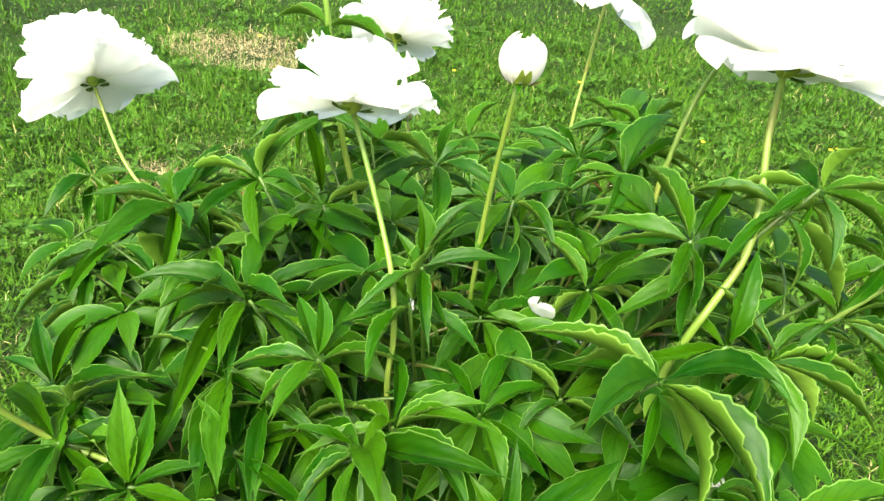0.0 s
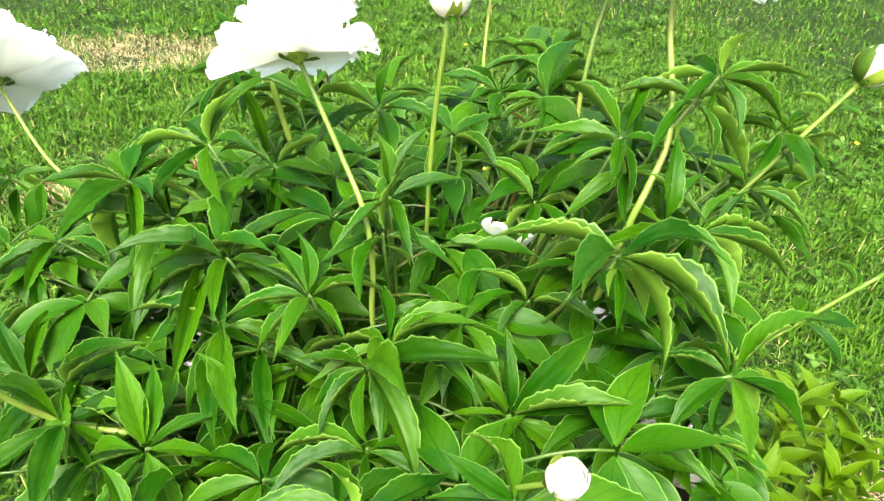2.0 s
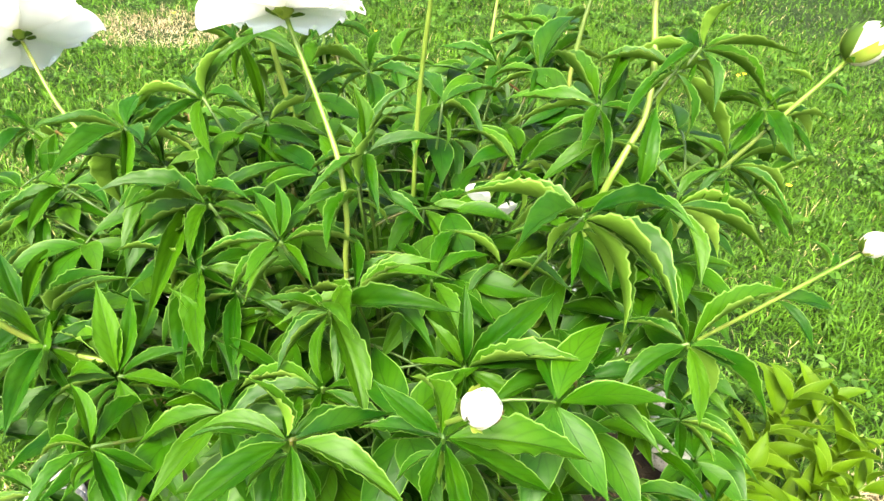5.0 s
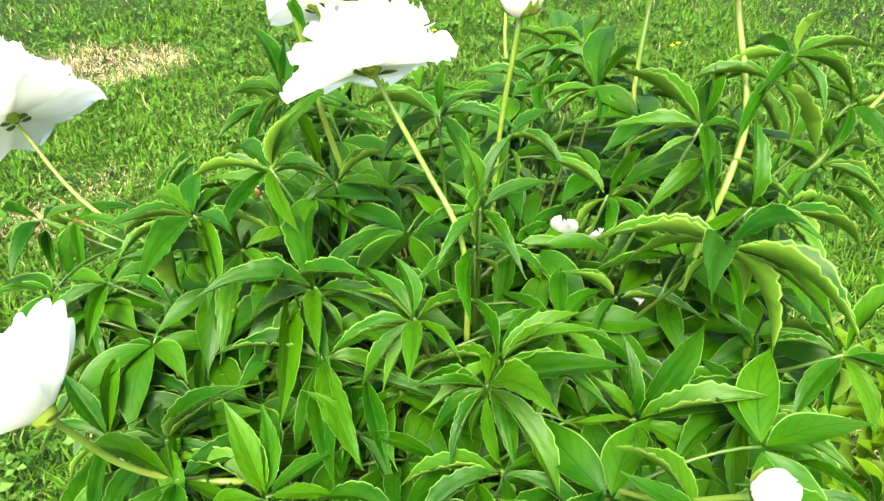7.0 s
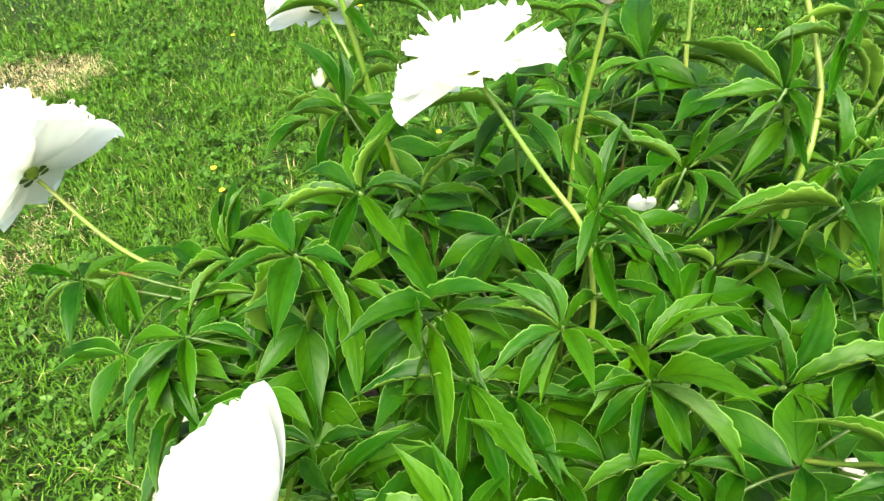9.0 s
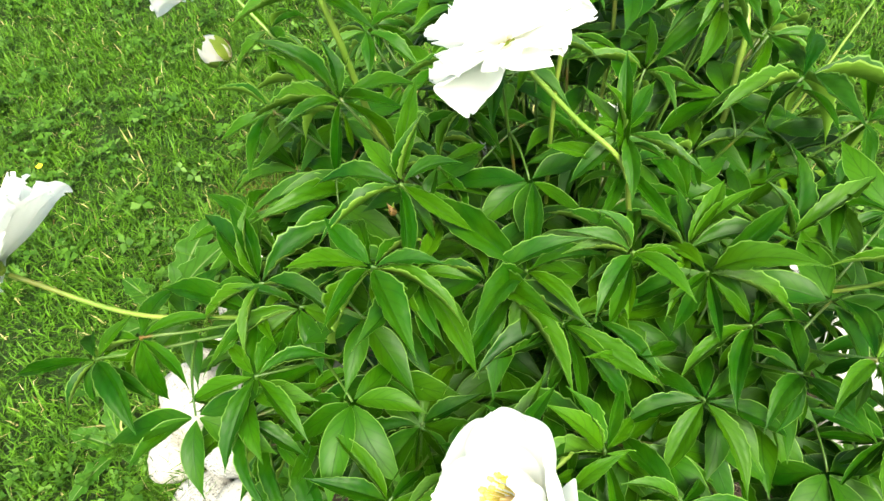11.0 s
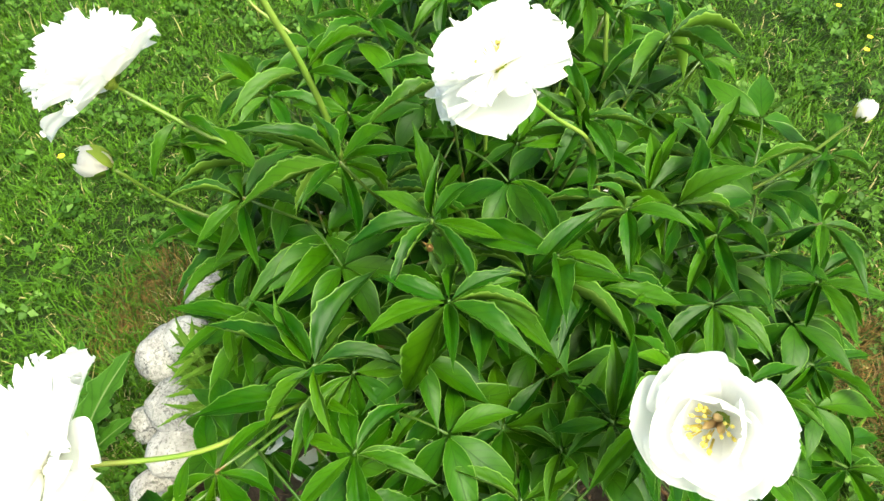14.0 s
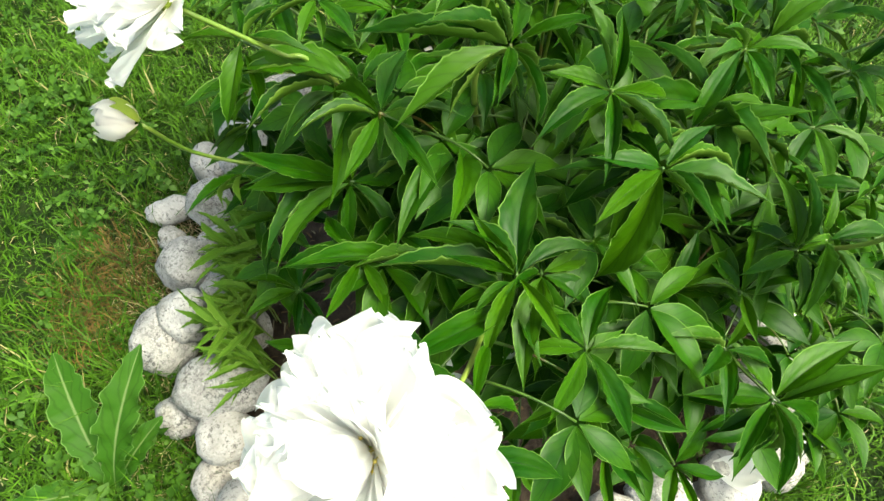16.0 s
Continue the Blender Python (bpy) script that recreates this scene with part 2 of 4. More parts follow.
def spline(points, n):
    """A smooth line through the points, n steps a span."""
    p = [Vector(q) for q in points]
    p = [2 * p[0] - p[1]] + p + [2 * p[-1] - p[-2]]
    out = []
    for i in range(1, len(p) - 2):
        for k in range(n):
            t = k / n
            a, b, c, d = p[i - 1 : i + 3]
            out.append(0.5 * (2 * b + (c - a) * t + (2 * a - 5 * b + 4 * c - d) * t * t + (3 * b - a - 3 * c + d) * t ** 3))
    return out + [p[-2]]


def heading(az, el):
    """A direction: az degrees from +x towards +y, el degrees up."""
    a, e = radians(az), radians(el)
    return Vector((math.cos(a) * math.cos(e), math.sin(a) * math.cos(e), math.sin(e)))


rnd = random.Random(11)


def leaflet(sh, base, chord, width, bend=45, fold=0.45, roll=0.0, wave=1.0, peak=0.42, slot=0, nl=22, under=None):
    """A lance-shaped leaflet from base along chord, arched downwards by bend degrees, folded along its midrib, with a thin upturned wavy margin and a drawn-out tip."""
    length = chord.length
    d = chord / length
    up = Vector((0, 0, 1)) - d * d.z
    if up.length < 0.25:
        up = up + Vector((-d.x, -d.y, 0.0)) * 0.6 + Vector((0.01, 0.02, 0))
        up = up - d * up.dot(d)
    up.normalize()
    side = d.cross(up)
    if roll:
        q = Matrix.Rotation(radians(roll), 3, d)
        up, side = q @ up, q @ side
    half = radians(bend) / 2
    ph, ph2 = rnd.uniform(0, 6.28), rnd.uniform(0, 6.28)
    fr = rnd.uniform(9, 15)
    wave = wave if nl > 26 else 0.4 * wave
    fc = rnd.uniform(38, 52) if nl > 26 else 1.5 * nl
    us = (-1.0, -0.93, -0.62, -0.30, -0.03, 0.03, 0.30, 0.62, 0.93, 1.0) if nl > 18 else (-1.0, -0.93, -0.48, 0.0, 0.48, 0.93, 1.0)
    rows, uvs, below = [], [], []
    rise = 1.08
    fall = rise * (1 - peak) / peak
    top = peak ** rise * (1 - peak) ** fall
    sway = rnd.uniform(-0.07, 0.07)
    twist = rnd.uniform(-0.35, 0.35) * wave
    for i in range(nl + 1):
        s = i / nl
        # a shallow circular arc between base and tip
        if half > 0.02:
            ang = half * (2 * s - 1)
            x = (math.sin(ang) + math.sin(half)) / (2 * math.sin(half))
            z = (math.cos(ang) - math.cos(half)) / (2 * math.sin(half))
            nrm = up * math.cos(ang) + d * math.sin(ang)
        else:
            x, z, nrm = s, 0.0, up
        tw = twist * (s - 0.3)
        across = side * math.cos(tw) + nrm * math.sin(tw)
        above = nrm * math.cos(tw) - side * math.sin(tw)
        c = base + d * (x * length) + up * (z * length) + side * (sway * length * math.sin(math.pi * s))
        w = max(width * 0.5 * s ** rise * (1 - s) ** fall / top, 0.0005)
        # the blade opens from a tight fold at its foot
        lean = fold * (1.35 - 0.5 * s)
        row, ur = [], []
        for u in us:
            a = abs(u)
            g = 1 if u > 0 else -1
            slow = 0.10 * math.sin(fr * s + ph + (0 if u > 0 else ph2)) * a * a
            crimp = (0.062 * math.sin(fc * s + ph2 * g) + 0.06 * math.sin(1.73 * fc * s + ph + g)) * a ** 6
            # the halves swell a little, then turn up at the very margin
            lift = w * (math.sin(lean) * a - 0.13 * a * a + 0.10 * math.sin(math.pi * a) + (0.09 if a == 1.0 else 0.0) + wave * (slow + crimp))
            reach = u * w * math.cos(lean) * (1 + wave * (0.045 * math.sin(1.3 * fc * s + ph + g) + 0.03 * math.sin(0.6 * fc * s + ph2)) * a ** 4)
            row.append(c + across * reach + above * lift)
            ur.append((0.5 + 0.5 * u, s))
        rows.append(row)
        uvs.append(ur)
        below.append([row[k] - above * 0.0005 for k in (0, 1, len(us) // 2 - 1, len(us) // 2, len(us) - 2, len(us) - 1)])
    sh.grid(rows, uvs, slot)
    if under is not None:
        sh.grid(below, [[ur[k] for k in (0, 1, len(us) // 2 - 1, len(us) // 2, len(us) - 2, len(us) - 1)] for ur in uvs], under)


def leaf(stem, node, blades, joint=None, thick=0.0018, width=0.325, mat=None, label="", nl=28, fold=(0.48, 1.0)):
    """A compound leaf: a stalk from the joint on its stem to the node, with leaflets (azimuth, elevation, length) round the node."""
    sh = Shape()
    node = Vector(node)
    if joint is not None:
        joint = Vector(joint)
        sh.tube(arc_line(joint, node, 0.12 * (node - joint).length, 6), [thick * (1 - 0.06 * i) for i in range(7)], 1, 6)
    for az, el, ln in blades:
        d = heading(az, el)
        start = node + d * 0.004
        leaflet(sh, start, d * ln, ln * width * rnd.uniform(0.88, 1.12), rnd.uniform(24, 62), rnd.uniform(*fold), rnd.uniform(-24, 24), rnd.uniform(0.7, 1.3), rnd.uniform(0.36, 0.43), nl=nl, under=2 if nl >= 20 else None)
    return sh.part("leaf", [mat or M_LEAF, M_STALK, M_UNDER], stem, label)


def stem_part(plant, points, r0, r1, name="stem", steps=6, mat=None):
    sh = Shape()
    line = spline(points, steps)
    n = len(line) - 1
    sh.tube(line, [r0 + (r1 - r0) * i / n for i in range(n + 1)], 0, 8)
    ob = sh.part(name, [mat or M_STEM], plant)
    return ob, line


def frame_of(axis, az=0):
    """Two directions across an axis, the first towards az degrees."""
    a = heading(az, 0)
    a = (a - axis * a.dot(axis)).normalized()
    return a, axis.cross(a)


def petal_shape(base, out, axis, length, width, open_deg, cup, ruffle, notch=0.0, n=9, m=9):
    """One broad petal: grows from base along axis, opening outwards by open_deg, cupped back in, with a ruffled rim."""
    sh = Shape()
    side = axis.cross(out).normalized()
    ph, ph2, k = rnd.uniform(0, 6.28), rnd.uniform(0, 6.28), rnd.uniform(3.0, 5.5)
    c = Vector(base)
    rows, uvs = [], []
    a0 = radians(open_deg)
    lean = rnd.uniform(-0.15, 0.15)
    for i in range(n + 1):
        s = 1 - (1 - i / n) ** 1.35
        ang = a0 - radians(cup) * (s - 0.35)
        d = axis * math.cos(ang) + out * math.sin(ang)
        nrm = axis * math.sin(ang) - out * math.cos(ang)
        if i:
            c = c + d * (length * (s - before))
        before = s
        w = width * 0.5 * (0.16 + 0.84 * math.sin(math.pi * min(s ** 0.85 * 0.62, 1.0)) ** 0.9) * (1.0 if s < 0.70 else math.sqrt(max(0.0, 1 - ((s - 0.70) / 0.306) ** 2)))
        row, ur = [], []
        for j in range(m + 1):
            u = 2 * j / m - 1
            e = abs(u) ** 2 * s + s ** 5
            rim = ruffle * length * e * (0.06 * math.sin(k * u + ph) + 0.035 * math.sin(2.7 * k * u + 9 * s + ph2))
            back = -notch * length * s ** 6 * max(0.0, math.cos(k * 0.7 * u + ph2)) + 0.045 * min(1.0, ruffle) * length * s ** 4 * math.sin(1.5 * k * u + ph)
            row.append(c + side * (u * w + lean * width * s * s) + nrm * (0.30 * w * u * u * (1 if cup > 0 else 0.4) + rim) + d * back)
            ur.append((j / m, s))
        rows.append(row)
        uvs.append(ur)
    sh.grid(rows, uvs)
    return sh


def flower(plant, base, axis, radius, label, guards=7, guard_open=88, bowl=58, layers=3, crowd=11, wide=0.9, inner=0.55, fringe=60, seed=1, hang=0, hang_az=180, hang_by=25, cup=14, calyx=1.0, lift=0.0, tuft=0.2, ragged=1.0, reach=1.0):
    """An open peony: calyx, broad guard petals, a bowl of inner petals in layers, ragged fringe and yellow stamens."""
    global rnd
    rnd = random.Random(seed)
    axis = Vector(axis).normalized()
    base = Vector(base)
    a, b = frame_of(axis, hang_az)

    def away(t):
        return math.cos(t) * a + math.sin(t) * b

    sh = Shape()
    rows, uvs = [], []
    for i, (h, r) in enumerate(((-0.008, 0.0035), (-0.004, 0.008), (0.002, 0.0115), (0.008, 0.011), (0.010, 0.004))):
        rows.append([base + axis * h * calyx + r * calyx * away(t) for t in np.arange(12) * math.pi / 6])
        uvs.append([(k / 12, 0.2 * i) for k in range(12)])
    sh.grid(rows, uvs, 0, wrap=True)
    head = sh.part("flower", [M_SEPAL], plant, label)
    for i in range(5):
        out = away(2 * math.pi * (i + rnd.uniform(-0.2, 0.2)) / 5)
        s2 = petal_shape(base + out * 0.006 - axis * 0.004, out, axis, calyx * rnd.uniform(0.013, 0.021), calyx * 0.015, rnd.uniform(72, 100), 30, 0.3, n=5, m=4)
        s2.part("sepal", [M_SEPAL if i == 1 else M_CALYX], head)
    for i in range(guards):
        out = away(2 * math.pi * (i - (hang - 1) / 2 + rnd.uniform(-0.15, 0.15)) / guards)
        down = hang_by if i < hang else 0
        s2 = petal_shape(base + out * 0.007 + axis * 0.003, out, axis, radius * rnd.uniform(0.95, 1.1), radius * wide * rnd.uniform(0.82, 1.0), guard_open + down + rnd.uniform(-7, 7), rnd.uniform(0.6, 1.2) * cup, 0.8 * ragged, 0.05 * ragged, n=16, m=18)
        s2.part("petal", [M_PETAL], head)
    for ring in range(layers):
        q = ring / max(1, layers - 1)
        for i in range(crowd):
            out = away(2 * math.pi * (i + 0.5 * ring + rnd.uniform(-0.25, 0.25)) / crowd)
            s2 = petal_shape(base + out * 0.007 + axis * (0.006 + 0.003 * ring), out, axis, radius * (1.0 - 0.12 * q) * rnd.uniform(0.88, 1.06), radius * wide * rnd.uniform(0.45, 0.75), bowl * (1.12 - (1.12 - inner) * q) + rnd.uniform(-8, 8), rnd.uniform(0.5, 1.5) * cup, ragged, 0.07 * ragged, n=12, m=14)
            s2.part("petal", [M_PETAL], head)
    # narrow ragged inner petals
    fr = Shape()
    for i in range(fringe):
        out, q = away(rnd.uniform(0, 6.28)), rnd.uniform(0.05, 1.0) ** 0.6 * radians(bowl) * 1.08
        d = (axis * math.cos(q) + out * math.sin(q)).normalized()
        ln = radius * rnd.uniform(0.72, 1.02) * reach
        s = d.cross(Vector((rnd.uniform(-1, 1), rnd.uniform(-1, 1), rnd.uniform(-1, 1)))).normalized()
        w = radius * rnd.uniform(0.07, 0.15)
        p0 = base + axis * 0.010 + out * 0.008
        tw = d.cross(s)
        bow = rnd.uniform(-0.10, 0.10)
        rows = [[p0 + d * (ln * k) + s * (w * g * e) + tw * (bow * ln * k * k) for g in (-0.5, 0.0, 0.5)] for k, e in ((0.0, 0.4), (0.5, 0.8), (0.85, 0.9), (1.0, 0.15))]
        fr.grid(rows, [[(g, k) for g in (0, 0.5, 1)] for k in (0, 0.5, 0.85, 1)])
    if fr.v:
        fr.part("fringe", [M_PETAL], head, "narrow ragged white inner petals")
    for i in range(3):
        out = away(2.1 * i + seed)
        s2 = Shape()
        p0 = base + axis * (0.008 + 0.6 * lift) + out * 0.003
        s2.tube([p0, p0 + axis * 0.010 + out * 0.003, p0 + axis * 0.018 + out * 0.004], [0.0035, 0.0030, 0.0008], 0, 7)
        s2.part("carpel", [M_CARPEL], head)
    st = Shape()
    for i in range(26):
        q = rnd.uniform(0.1, 1.0) ** 0.5
        out = away(rnd.uniform(0, 6.28))
        d = (axis + out * 0.55 * q).normalized()
        p0 = base + axis * (0.012 + lift) + out * 0.012 * q
        tip = p0 + d * radius * tuft * rnd.uniform(0.85, 1.15)
        st.tube([p0, p0.lerp(tip, 0.75), p0.lerp(tip, 0.8), tip], [0.0006, 0.0006, 0.0017, 0.0013], 0, 5)
    st.part("stamen_tuft", [M_STAMEN], head, "yellow stamens")
    return head


def bud(plant, base, axis, r, label, seed=1, part_open=0.0, cover=1.0):
    """A closed round bud: pale petals wrapped in a ball, held by green sepals."""
    global rnd
    rnd = random.Random(seed)
    axis = Vector(axis).normalized()
    base = Vector(base)
    a, b = frame_of(axis)
    sh = Shape()
    rows, uvs = [], []
    for i in range(9):
        e = math.pi * i / 8
        rad = r * 0.90 * math.sin(e) + 0.0005
        z = r * (1 - math.cos(e)) * (1.0 + 0.08 * part_open)
        rows.append([base + axis * z + rad * (1 + 0.05 * math.sin(3 * t + 0.6 * i + seed) + 0.03 * math.sin(5 * t + seed)) * (math.cos(t) * a + math.sin(t) * b) for t in np.arange(16) * math.pi / 8])
        uvs.append([(k / 16, i / 8) for k in range(16)])
    sh.grid(rows, uvs, 0, wrap=True)
    head = sh.part("bud", [M_BUD], plant, label)
    def wrap(name, t, low, high, half, lift, point, mat):
        """A petal or sepal that hugs the ball between two heights."""
        s2 = Shape()
        rows, uvs = [], []
        ph = rnd.uniform(0, 6.28)
        for i in range(9):
            s = i / 8
            row = []
            for j in range(9):
                u = j / 4 - 1
                e = low + (high - low) * s - 0.22 * point * u * u * s + 0.16 * s ** 4 * math.sin(5 * u + ph)
                w = half * (1 - point * s ** 1.5)
                az = t + u * w
                rad = r * (1 + lift + part_open * 0.25 * s ** 3 + 0.06 * math.sin(4 * u + ph) * s)
                row.append(base + axis * (r - rad * math.cos(e) * (1 + 0.08 * part_open)) + rad * math.sin(e) * (math.cos(az) * a + math.sin(az) * b))
            rows.append(row)
            uvs.append([(j / 8, s) for j in range(9)])
        s2.grid(rows, uvs)
        s2.part(name, [mat], head)

    for i in range(6):
        wrap("petal", i * 2.4 + rnd.uniform(-0.2, 0.2), 0.3, rnd.uniform(2.3, 2.75), rnd.uniform(0.7, 0.95), 0.01 + 0.034 * i, 0.22, M_BUD)
    for i in range(4):
        wrap("sepal", 1.57 * i + rnd.uniform(-0.2, 0.2), 0.05, cover * rnd.uniform(0.9, 1.45), cover * rnd.uniform(0.45, 0.7), 0.16, 0.6, (M_RED, M_SEPAL, M_CALYX, M_SEPAL)[i])
    for i in range(2):
        s2 = Shape()
        leaflet(s2, base, (-axis * 0.2 + math.cos(3 * i + seed) * a + math.sin(3 * i + seed) * b) * r * 1.5, r * 0.4, 40, nl=8)
        s2.part("bract", [M_LEAF], head)
    return head

# ---- ground, bed and lawn ----
BED = Vector((0.02, 0.57, 0.0))
BED_X, BED_Y = 0.57, 0.60


def bed_reach(x, y):
    """1 on the ring of stones, less inside it."""
    return math.hypot((x - BED.x) / BED_X, (y - BED.y) / BED_Y)


def lie(x, y):
    """Height of the lawn's soil."""
    return 0.012 * noise.noise(Vector((x * 1.3, y * 1.3, 0.3))) + 0.006 * noise.noise(Vector((x * 5, y * 5, 1.7)))


def ground():
    sh = Shape()
    ticks = [-300, -80, -25, -9] + [-5 + 0.125 * i for i in range(89)] + [9, 25, 80, 300]
    rows = [[Vector((x, y, lie(x, y) if abs(x) < 8 and abs(y) < 8 else 0.0)) for x in ticks] for y in ticks]
    sh.grid(rows, [[(0, 0)] * len(ticks) for _ in ticks])
    ob = sh.part("ground", [M_GROUND])
    return tagged(ob, "short green summer lawn soil with thatch", "ground", kind="structure")


def soil_bed():
    sh = Shape()
    rows, uvs = [], []
    for i in range(15):
        q = i / 14
        row = []
        for k in range(48):
            t = 2 * math.pi * k / 48
            x, y = BED.x + BED_X * q * math.cos(t), BED.y + BED_Y * q * math.sin(t)
            z = 0.055 * (1 - q ** 4) + 0.008 + 0.02 * noise.noise(Vector((x * 9, y * 9, 5))) + 0.012 * noise.noise(Vector((x * 25, y * 25, 2)))
            row.append(Vector((x, y, max(z, -0.02))))
        rows.append(row)
        uvs.append([(0, 0)] * 48)
    sh.grid(rows, uvs, 0, wrap=True)
    return tagged(sh.part("soil_bed", [M_SOIL]), "dark brown crumbly soil of the flower bed", "soil", kind="structure")


def soil_litter():
    r = random.Random(5)
    sh = Shape()
    for _ in range(1600):
        t, q = r.uniform(0, 6.28), math.sqrt(r.uniform(0, 0.8))
        x, y = BED.x + BED_X * q * math.cos(t), BED.y + BED_Y * q * math.sin(t)
        z = 0.055 * (1 - q ** 4) + 0.02
        d = heading(r.uniform(0, 360), r.uniform(-10, 25))
        ln, w = r.uniform(0.008, 0.03), r.uniform(0.0006, 0.0022)
        s = d.cross(Vector((0, 0, 1))).normalized()
        p = Vector((x, y, z))
        sh.grid([[p - s * w, p + s * w], [p + d * ln * 0.5 - s * w + Vector((0, 0, 0.004)), p + d * ln * 0.5 + s * w + Vector((0, 0, 0.004))], [p + d * ln - s * w * 0.3, p + d * ln + s * w * 0.3]], [[(0, 0), (1, 0)]] * 3)
    return tagged(sh.part("plant_litter", [M_LITTER]), "dry straw and dead leaf bits on soil", "litter", kind="stuff")


def np_object(name, verts, faces, mat):
    me = bpy.data.meshes.new(name)
    k = faces.shape[1]
    me.vertices.add(len(verts))
    me.vertices.foreach_set("co", verts.astype(np.float32).ravel())
    me.loops.add(faces.size)
    me.loops.foreach_set("vertex_index", faces.astype(np.int32).ravel())
    me.polygons.add(len(faces))
    me.polygons.foreach_set("loop_start", np.arange(0, faces.size, k, dtype=np.int32))
    me.update(calc_edges=True)
    me.validate()
    me.materials.append(mat)
    return new(name, me)


LIE_STEP = 0.125
LIE_GRID = np.array([[lie(-5 + LIE_STEP * i, -5 + LIE_STEP * j) for i in range(89)] for j in range(89)])


def lie_at(x, y):
    """Height of the lawn's soil under many places at once."""
    u, v = np.clip((x + 5) / LIE_STEP, 0, 87.9), np.clip((y + 5) / LIE_STEP, 0, 87.9)
    i, j = u.astype(int), v.astype(int)
    u, v = u - i, v - j
    return (LIE_GRID[j, i] * (1 - u) + LIE_GRID[j, i + 1] * u) * (1 - v) + (LIE_GRID[j + 1, i] * (1 - u) + LIE_GRID[j + 1, i + 1] * u) * v


def near_share(x, y):
    """1 on the lawn round the bed, falling to 0 farther off."""
    return np.clip((1.22 - np.hypot((x - 0.1) / 2.35, (y - 1.45) / 2.4)) / 0.4, 0, 1) * np.clip((y + 1.3) / 0.6, 0, 1)


def lawn_points(g, count, x0, x1, y0, y1, thin=True):
    x, y = g.uniform(x0, x1, count), g.uniform(y0, y1, count)
    reach = np.hypot((x - BED.x) / BED_X, (y - BED.y) / BED_Y)
    keep = reach > 1.0 + 0.08 * g.random(count)
    keep &= np.hypot((x + 1.03) / 0.16, (y - 1.73) / 0.09) > 0.3 + 0.8 * g.random(count)
    keep &= np.hypot((x - 0.01) / 0.16, (y - 1.33) / 0.11) > 0.55 + 0.6 * g.random(count)
    keep &= np.hypot((x - 0.28) / 0.20, (y + 0.21) / 0.09) > 0.5 + 0.6 * g.random(count)
    keep &= np.hypot((x - 0.90) / 0.10, (y - 0.56) / 0.09) > 0.4 + 0.7 * g.random(count)
    keep &= near_share(x, y) > g.random(count)
    if thin:
        bare = np.hypot((x + 1.12) / 0.42, (y - 2.95) / 0.26)
        keep &= (bare > 0.6 + 0.6 * g.random(count)) | (g.random(count) < 0.12)
    return x[keep], y[keep]


def blades(name, g, x, y, h0, h1, w0, w1, lean0, lean1, mat):
    n = len(x)
    az, lean = g.uniform(0, 2 * np.pi, n), g.uniform(lean0, lean1, n)
    h, w = g.uniform(h0, h1, n), g.uniform(w0, w1, n)
    clump = 0.85 + 0.3 * np.sin(x * 7.3 + np.sin(y * 5.1)) * np.sin(y * 6.7 + 1.3)
    clump = clump + 0.42 * np.sin(x * 71 + 2 * np.sin(y * 23)) * np.sin(y * 63 + 2 * np.sin(x * 31)) + 0.25 * np.sin(x * 137 + 3 * np.sin(y * 41)) * np.sin(y * 151 + 1.7)
    h = h * np.clip(clump, 0.4, 1.55)
    z0 = lie_at(x, y) - 0.008
    dx, dy = np.cos(az), np.sin(az)
    sx, sy = -dy * w / 2, dx * w / 2
    p = np.stack([x, y, z0], 1)
    side = np.stack([sx, sy, np.zeros(n)], 1)
    mid = p + np.stack([dx * h * 0.5 * np.sin(lean * 0.6), dy * h * 0.5 * np.sin(lean * 0.6), h * 0.5 * np.cos(lean * 0.6)], 1)
    top = mid + np.stack([dx * h * 0.5 * np.sin(lean * 1.5), dy * h * 0.5 * np.sin(lean * 1.5), h * 0.5 * np.cos(lean * 1.5)], 1)
    v = np.stack([p - side, p + side, mid - side * 0.8, mid + side * 0.8, top], 1).reshape(-1, 3)
    o = 5 * np.arange(n)[:, None]
    f = np.concatenate([o + [[0, 1, 3]], o + [[0, 3, 2]], o + [[2, 3, 4]]])
    return np_object(name, v, f, mat)


def clovers(name, g, x, y, mat):
    n = len(x)
    h, r = g.uniform(0.02, 0.055, n), g.uniform(0.005, 0.010, n) + 0.011 * g.random(n) ** 4
    turn, tx, ty = g.uniform(0, 6.28, n), g.normal(0, 0.35, n), g.normal(0, 0.35, n)
    vs, fs = [], []
    c = np.stack([x, y, h + lie_at(x, y)], 1)
    for k in range(3):
        a = turn + k * 2.094
        d = np.stack([np.cos(a), np.sin(a), tx * np.cos(a) + ty * np.sin(a)], 1)
        s = np.stack([-np.sin(a), np.cos(a), -tx * np.sin(a) + ty * np.cos(a)], 1)
        rr = r[:, None]
        lift = np.stack([np.zeros(n), np.zeros(n), 0.3 * r], 1)
        vs.append(np.stack([c, c + d * rr * 0.7 + s * rr * 0.62 + lift, c + d * rr * 1.5, c + d * rr * 0.7 - s * rr * 0.62 + lift], 1))
    v = np.concatenate(vs).reshape(-1, 3)
    o = 4 * np.arange(3 * n)[:, None]
    f = np.concatenate([o + [[0, 1, 2]], o + [[0, 2, 3]]])
    return np_object(name, v, f, mat)


def tufts(g, count, per, reach, x0, x1, y0, y1):
    """Blade feet gathered in tufts."""
    x, y = lawn_points(g, count, x0, x1, y0, y1)
    n = g.integers(per // 2, per * 2, len(x))
    x, y = np.repeat(x, n), np.repeat(y, n)
    return x + g.normal(0, reach, len(x)), y + g.normal(0, reach, len(y))


